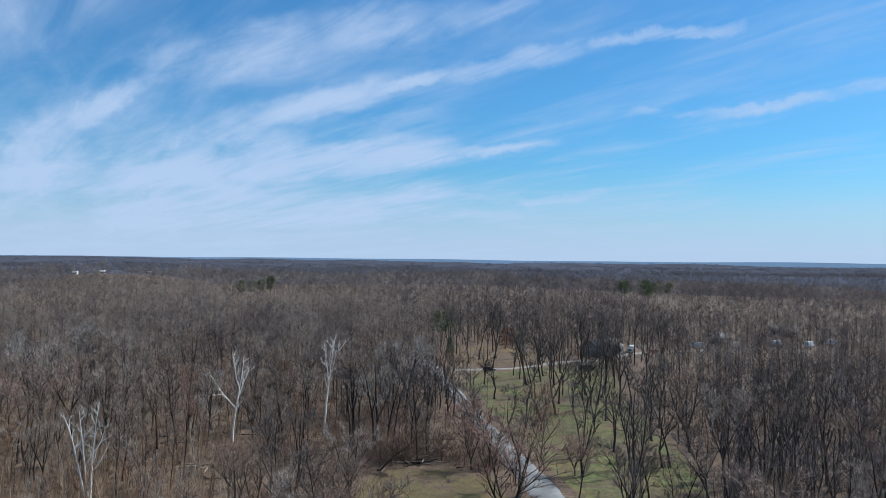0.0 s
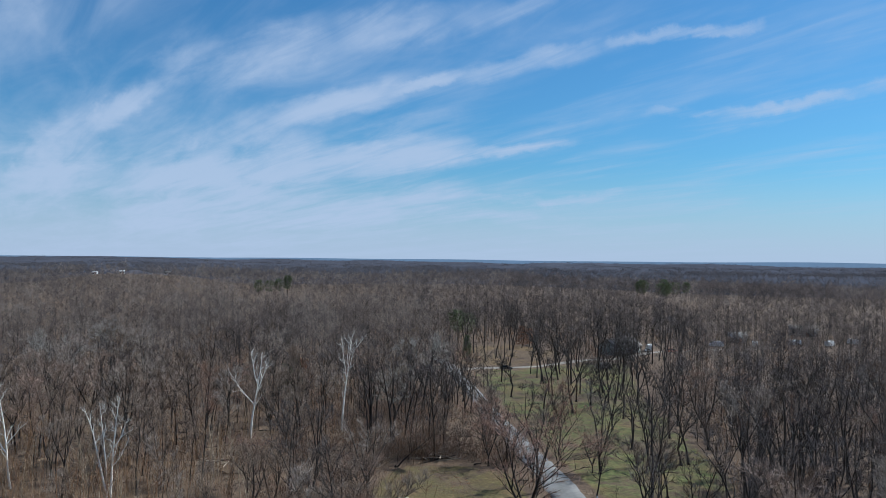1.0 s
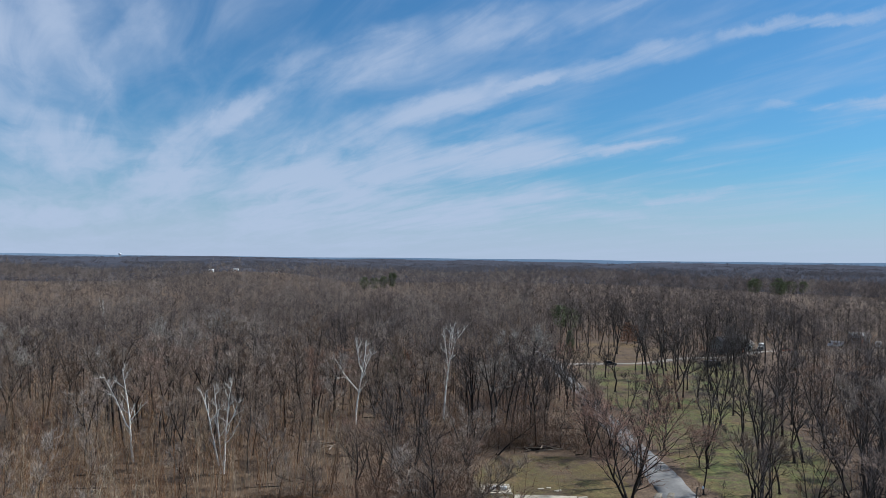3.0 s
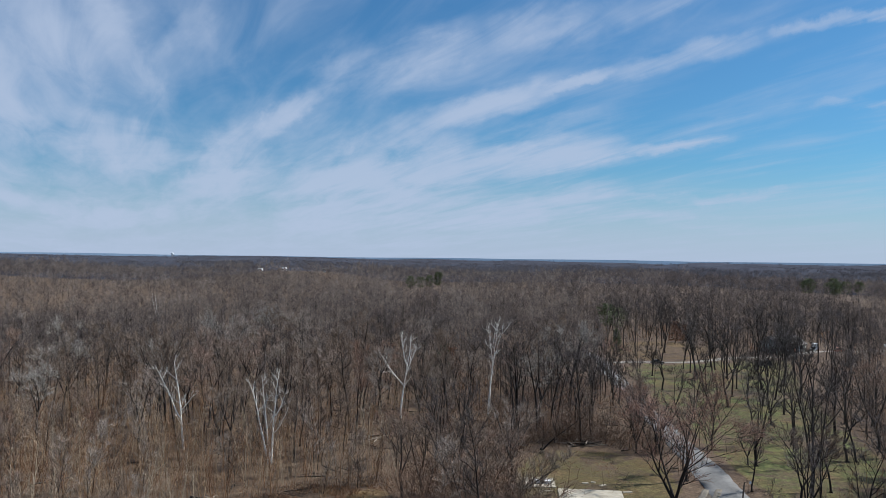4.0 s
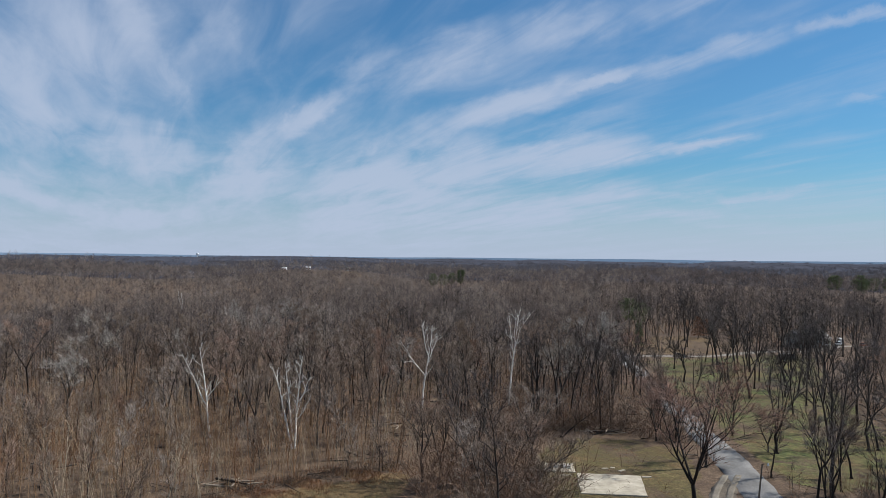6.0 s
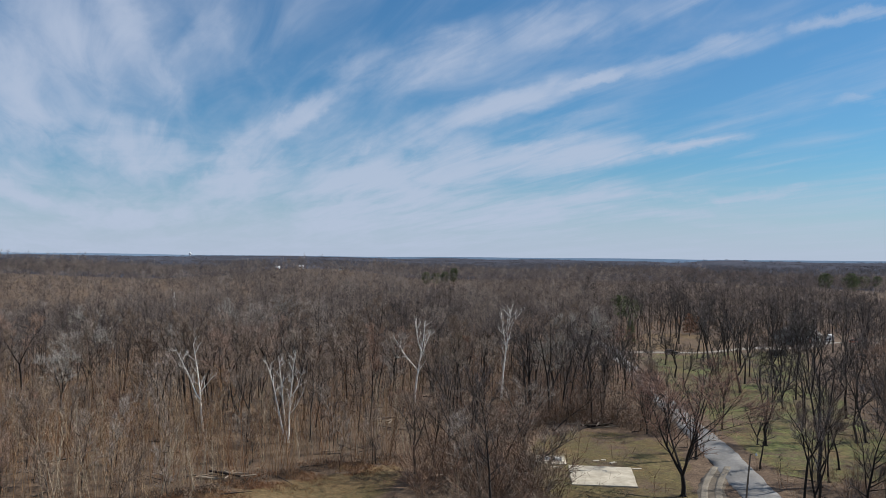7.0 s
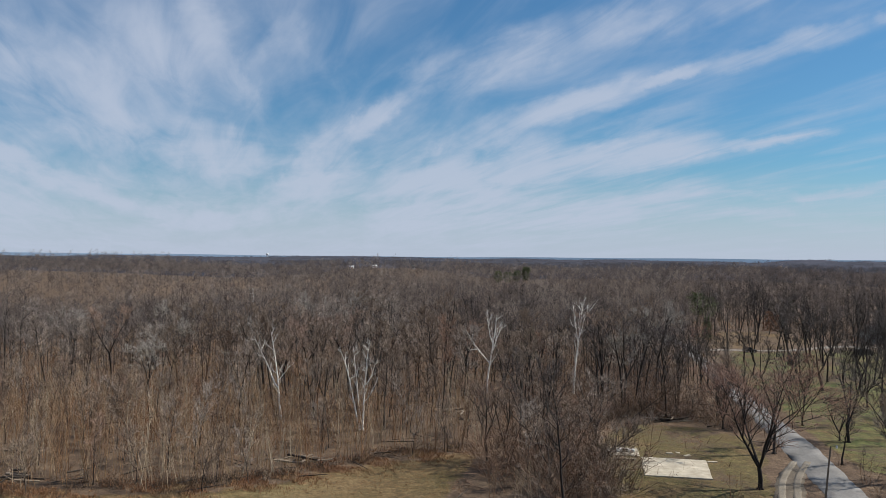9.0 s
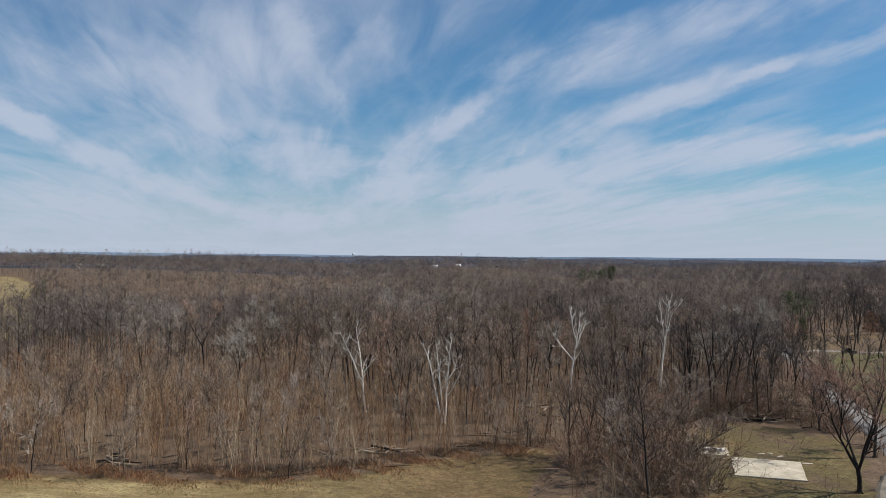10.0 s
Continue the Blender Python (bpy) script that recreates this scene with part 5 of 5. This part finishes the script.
def block(name, x, y, z, size, rz, mat, label, category):
    bm = bmesh.new()
    bmesh.ops.create_cube(bm, size=1.0)
    bmesh.ops.scale(bm, vec=size, verts=bm.verts)
    bmesh.ops.bevel(bm, geom=bm.edges[:], offset=min(size) * 0.08, segments=1, affect="EDGES")
    me = bpy.data.meshes.new(name)
    bm.to_mesh(me)
    bm.free()
    me.materials.append(mat)
    ob = new(name, me)
    ob.matrix_basis = pose(x, y, z + size[2] / 2, 0, 0, rz)
    return tagged(ob, label, category)


block("concrete_block", 16.5, 113.4, pad2_top, (1.5, 0.7, 0.4), 8, M_white, "white block lying on the small slab", "block")
block("concrete_block", 17.9, 113.2, pad2_top, (1.1, 0.7, 0.38), -6, M_white, "white block lying on the small slab", "block")
for fx, fy, fr, fl in ((23.4, 113.6, 12, 0.9), (24.6, 114.1, -20, 0.6), (25.6, 112.6, 35, 1.1), (28.3, 109.4, 8, 1.3), (17.3, 109.6, -5, 1.6)):
    block("concrete_fragment", fx, fy, height_at(fx, fy) - 0.03, (fl, 0.45, 0.12), fr, M_concrete, "pale broken piece of concrete lying in the grass", "concrete")
block("metal_box", 17.2, 113.1, pad2_top, (0.5, 0.5, 0.5), 0, M_dark, "dark box between two white blocks on the slab", "box")


def lamp_pole():
    ob = base("lamp_pole", 36.0, 88.8, height_at(36.0, 88.8))
    s = Geo()
    s.tubes([(-0.5, 0, -0.3), (-0.22, 0, 3.4)], [(-0.22, 0, 3.4), (0.1, 0, 6.9)], [0.13, 0.11], [0.11, 0.085], 8)
    part("shaft", s, M_pole, ob)
    a = Geo()
    a.tubes([(0.1, 0, 6.75), (0.35, 0, 6.95)], [(0.35, 0, 6.95), (0.75, 0, 6.95)], [0.03, 0.03], [0.03, 0.03], 6)
    part("arm", a, M_pole, ob)
    h = Geo()
    h.tubes([(0.75, 0, 6.72), (0.75, 0, 6.86)], [(0.75, 0, 6.86), (0.75, 0, 7.05)], [0.13, 0.11], [0.11, 0.05], 10)
    part("lamp_head", h, M_white, ob, "pale lamp head")
    tagged(ob, "thin weathered wooden pole with a small lamp beside the road", "lamp pole")


lamp_pole()


def log_pile(x, y, n, length, seed, label):
    g = np.random.RandomState(seed)
    ob = base("brush_pile", x, y, height_at(x, y))
    for k in range(n):
        a, r_ = g.uniform(-0.6, 0.6) + (g.rand() < 0.3) * 1.2, g.uniform(0.05, 0.17)
        c = np.array([g.normal(0, length * 0.3), g.normal(0, 0.7), r_ + abs(g.normal(0, 0.28))])
        h = length * g.uniform(0.25, 0.6) * np.array([math.cos(a), math.sin(a), g.uniform(-0.1, 0.18)])
        lg = Geo()
        mid = c + g.normal(0, 0.08, 3)
        lg.tubes([c - h, mid], [mid, c + h], [r_, r_ * 0.9], [r_ * 0.9, r_ * 0.6], 6)
        part("log", lg, M_log if g.rand() < 0.6 else M_bark, ob)
    return tagged(ob, label, "log pile")


M_log = wood("bleached_wood", ((0.0, (0.266, 0.212, 0.156)), (1.0, (0.407, 0.352, 0.282))), "object")
log_pile(-27.2, 102.3, 14, 4.0, 5, "heap of pale broken logs at the edge of the field")
log_pile(27.0, 136.0, 16, 4.5, 6, "heap of cut pale branches behind the clearing")
log_pile(-9, 139, 9, 5.0, 7, "fallen pale logs on the leaf litter")
log_pile(-58, 90, 10, 3.5, 8, "broken grey branches at the edge of the field")


def fallen():
    g = np.random.RandomState(91)
    x, y = g.uniform(-70, 110, 700), g.uniform(86, 230, 700)
    ok = ~bare_of_trees(x, y)
    x, y = x[ok], y[ok]
    n = len(x)
    a, l = g.uniform(0, 6.28, n), g.uniform(1.5, 6, n)
    p = np.stack([x, y, height(x, y) + 0.08], 1)
    q = p + np.stack([np.cos(a) * l, np.sin(a) * l, g.uniform(0, 0.5, n)], 1)
    out = Geo()
    out.tubes(p, q, g.uniform(0.04, 0.13, n), 0.03 * np.ones(n), 4)
    tagged(part("fallen_branches", out, M_bark), "fallen branches strewn over brown leaf litter", "branches", kind="stuff")


fallen()


# ---- vehicles and buildings ----
def vehicle(name, x, y, rz, paint, length, tall, wide, label, boxy=False):
    """A parked car or van: body, cabin, four wheels, two lamps."""
    ob = base(name, x, y, height_at(x, y) + 0.1, rz)
    prof = [(-0.5, 0.22), (-0.5, 0.55), (-0.46, 0.62), (0.2, 0.64), (0.47, 0.55), (0.5, 0.45), (0.5, 0.22)] if not boxy else [(-0.5, 0.2), (-0.5, 0.97), (-0.47, 1.0), (0.28, 1.0), (0.36, 0.9), (0.42, 0.6), (0.5, 0.52), (0.5, 0.2)]
    cab = [(-0.44, 0.62), (-0.36, 0.97), (-0.32, 1.0), (0.02, 1.0), (0.06, 0.97), (0.22, 0.63)]

    def sweep(pts, w, inset=0.0):
        bm = bmesh.new()
        l = [bm.verts.new((px_ * length, -w / 2 + (inset if z_ > 0.8 else 0), z_ * tall)) for px_, z_ in pts]
        r_ = [bm.verts.new((px_ * length, w / 2 - (inset if z_ > 0.8 else 0), z_ * tall)) for px_, z_ in pts]
        n = len(pts)
        for i in range(n):
            bm.faces.new((l[i], l[(i + 1) % n], r_[(i + 1) % n], r_[i]))
        bm.faces.new(l[::-1])
        bm.faces.new(r_)
        bmesh.ops.recalc_face_normals(bm, faces=bm.faces)
        return bm

    def add(nm, bm, mat, lab=""):
        me = bpy.data.meshes.new(nm)
        bm.to_mesh(me)
        bm.free()
        me.materials.append(mat)
        return part(nm, me, mat, ob, lab)

    add("body", sweep(prof, wide, 0.08), paint)
    if not boxy:
        add("cabin", sweep(cab, wide * 0.9, 0.12), M_glass, "dark glazed cabin")
        add("roof", sweep([(-0.34, 0.985), (-0.32, 1.03), (0.0, 1.03), (0.03, 0.985)], wide * 0.82), paint)
    else:
        add("windscreen", sweep([(0.30, 0.94), (0.372, 0.9), (0.425, 0.64), (0.36, 0.66)], wide * 0.86), M_glass, "dark windscreen")
    for sx in (-0.31, 0.31):
        for sy in (-0.5, 0.5):
            w = Geo()
            w.tubes([(sx * length, sy * wide - 0.1, 0.33)], [(sx * length, sy * wide + 0.1, 0.33)], [0.33], [0.33], 12)
            w.tubes([(sx * length, sy * wide - 0.11, 0.33), (sx * length, sy * wide + 0.11, 0.33)], [(sx * length, sy * wide - 0.105, 0.33), (sx * length, sy * wide + 0.105, 0.33)], [0.0, 0.0], [0.33, 0.33], 12)
            wheel = part("wheel", w, M_tyre, ob)
            rim = Geo()
            oy = sy * wide + (0.115 if sy > 0 else -0.115)
            rim.tubes([(sx * length, oy, 0.33)], [(sx * length, oy + sy * 0.02, 0.33)], [0.2], [0.0], 10)
            part("rim", rim, M_pale_roof, wheel, "grey wheel rim")
    return tagged(ob, label, "vehicle", "vehicles parked by the drive")


vehicle("van", 141.5, 291.5, 70, M_white, 5.4, 2.4, 2.0, "white van parked at the end of the drive", True)
vehicle("car", 138.5, 286.8, 70, M_white, 4.3, 1.4, 1.7, "white car parked beside the drive")
vehicle("car", 146.5, 283.0, 20, M_red_wall, 4.5, 1.5, 1.8, "rust-brown car parked under bare trees")
vehicle("van", 102.4, 242.5, 10, M_dark, 5.0, 2.2, 2.0, "dark van parked on the grass below the drive", True)
vehicle("car", 70.7, 244.0, 5, M_dark, 3.7, 1.5, 1.7, "small dark car parked beside the drive")
for x_, y_, r_ in VANS:
    vehicle("van", x_, y_, r_, M_white, 5.6, 2.4, 2.1, "white van parked among bare trees", True)


def house(x, y, rz, w, d, wall, roof, walls, label, z=None):
    """A plain house with a gable roof, chimney, door and windows."""
    ob = base("house", x, y, height_at(x, y) if z is None else z, rz)
    b = Geo()
    b.box((0, 0, wall / 2 - 0.4), (w, d, wall + 0.8))
    body = part("wall", b, walls, ob)
    rise, over, t = d * 0.32, 0.45, 0.22
    for s in (-1, 1):
        r_ = Geo()
        eave, ridge = (d / 2 + over) * s, 0.0
        ze, zr = wall - over * 0.64, wall + rise
        v = [(-w / 2 - over, eave, ze), (w / 2 + over, eave, ze), (w / 2 + over, ridge, zr), (-w / 2 - over, ridge, zr)]
        v += [(px_, py_, pz_ + t) for px_, py_, pz_ in v]
        r_.add(v, [(0, 3, 2, 1), (4, 5, 6, 7), (0, 1, 5, 4), (1, 2, 6, 5), (2, 3, 7, 6), (3, 0, 4, 7)])
        part("roof", r_, roof, ob)
    for s in (-1, 1):
        gb = Geo()
        gx = s * (w / 2 - 0.05)
        gb.add([(gx, -d / 2, wall), (gx, d / 2, wall), (gx, 0, wall + rise), (gx - s * 0.2, -d / 2, wall), (gx - s * 0.2, d / 2, wall), (gx - s * 0.2, 0, wall + rise)], [(0, 1, 4, 3), (1, 2, 5, 4), (2, 0, 3, 5)], [(0, 1, 2), (3, 5, 4)])
        part("gable", gb, walls, ob)
    if w > 11:
        c = Geo()
        c.box((w * 0.2, 0.4, wall + rise + 0.2), (0.7, 0.7, 1.2))
        part("chimney", c, M_roof, ob)
    for k in range(4):
        wx = -w / 2 + w * (k + 0.5) / 4
        wd = Geo()
        if k == 2:
            wd.box((wx, -d / 2 - 0.03, 1.05), (1.0, 0.1, 2.1))
            part("door", wd, M_red_wall, ob)
        else:
            wd.box((wx, -d / 2 - 0.03, 1.6), (1.2, 0.1, 1.3))
            pane = part("window", wd, M_glass, ob)
            fr = Geo()
            for dx, dz, sx, sz in ((0, 0.7, 1.5, 0.12), (0, -0.7, 1.5, 0.12), (-0.68, 0, 0.12, 1.3), (0.68, 0, 0.12, 1.3)):
                fr.box((wx + dx, -d / 2 - 0.06, 1.6 + dz), (sx, 0.1, sz))
            part("window_frame", fr, M_white, pane, "white window frame")
    return tagged(ob, label, "house", "houses among the woods")


house(126, 283.5, 25, 14, 8, 3.0, M_dark_roof, M_green_siding, "low grey-green house with a dark roof behind bare trees")
house(244, 342, -30, 12, 7, 2.6, M_roof, M_siding, "dark-roofed house deep among bare trees")
house(197, 321, -20, 7, 5, 2.6, M_pale_roof, M_siding, "pale-roofed house deep among bare trees")
for (kx, ky, kh, kr), k in zip(KNOLLS, range(5)):
    ux, uy = ky / math.hypot(kx, ky), -kx / math.hypot(kx, ky)
    for s in ((-27, 3, 16), (-20, 9), (4,), (-30, 22), (0,))[k]:
        hx, hy = kx + ux * s, ky + uy * s
        house(hx, hy, -math.degrees(math.atan2(hx, hy)) + s, 5.5 if k != 4 else 38, 4 if k != 4 else 12, 2.6, M_roof if (k + s) % 3 == 0 else M_white, M_white, "white farmhouse on a far wooded rise" if k != 4 else "long pale farm building on the far horizon")
house(-459, 652, 35, 8, 6, 3.0, M_roof, M_white, "white house among trees on the wooded hill")
house(-444, 664, 30, 7, 6, 3.0, M_roof, M_siding, "grey house among trees on the wooded hill")


def water_tower():
    x_, y_ = -1086, 3510
    z_ = height_at(x_, y_)
    ob = base("water_tower", x_, y_, z_)
    c = Geo()
    k = 33 - z_
    c.tubes([(0, 0, -1), (0, 0, 4)], [(0, 0, 4), (0, 0, k - 5)], [5, 2.2], [2.2, 2.2], 12)
    part("column", c, M_white, ob)
    bm = bmesh.new()
    bmesh.ops.create_uvsphere(bm, u_segments=20, v_segments=12, radius=6.0)
    bmesh.ops.scale(bm, vec=(1, 1, 0.8), verts=bm.verts)
    bmesh.ops.translate(bm, vec=(0, 0, k), verts=bm.verts)
    me = bpy.data.meshes.new("tank")
    bm.to_mesh(me)
    me.materials.append(M_white)
    part("tank", me, M_white, ob)
    tagged(ob, "white water tower on the far horizon", "water tower")


water_tower()


def far_ridge():
    """The last line of hills behind everything, haze-blue in colour and glowing."""
    a = np.radians(np.arange(-180, 180.1, 1.0))
    top = 29 + 2.0 * np.sin(a * 9) + 1.2 * np.sin(a * 31 + 1) + 9 * np.exp(-((np.degrees(a) - 36) / 9) ** 2)
    lo = np.stack([4860 * np.sin(a), 4860 * np.cos(a), 0 * a - 80], 1)
    hi = np.stack([4890 * np.sin(a), 4890 * np.cos(a), top], 1)
    n = len(a)
    i = np.arange(n - 1)
    gg = Geo()
    gg.add(np.concatenate([lo, hi]), np.stack([i, i + n, i + n + 1, i + 1], 1))
    tagged(part("backdrop", gg, M_ridge, smooth=True), "haze-blue glowing line of distant wooded hills", "hills", kind="structure")


# hills tinted blue for haze and brightened by a glow of their own
M_ridge = speckled("hazed_glowing_hills", ((0.3, (0.10, 0.14, 0.20)), (0.7, (0.13, 0.175, 0.24))), 0.01, 1.0, 0.0, big=0.004)
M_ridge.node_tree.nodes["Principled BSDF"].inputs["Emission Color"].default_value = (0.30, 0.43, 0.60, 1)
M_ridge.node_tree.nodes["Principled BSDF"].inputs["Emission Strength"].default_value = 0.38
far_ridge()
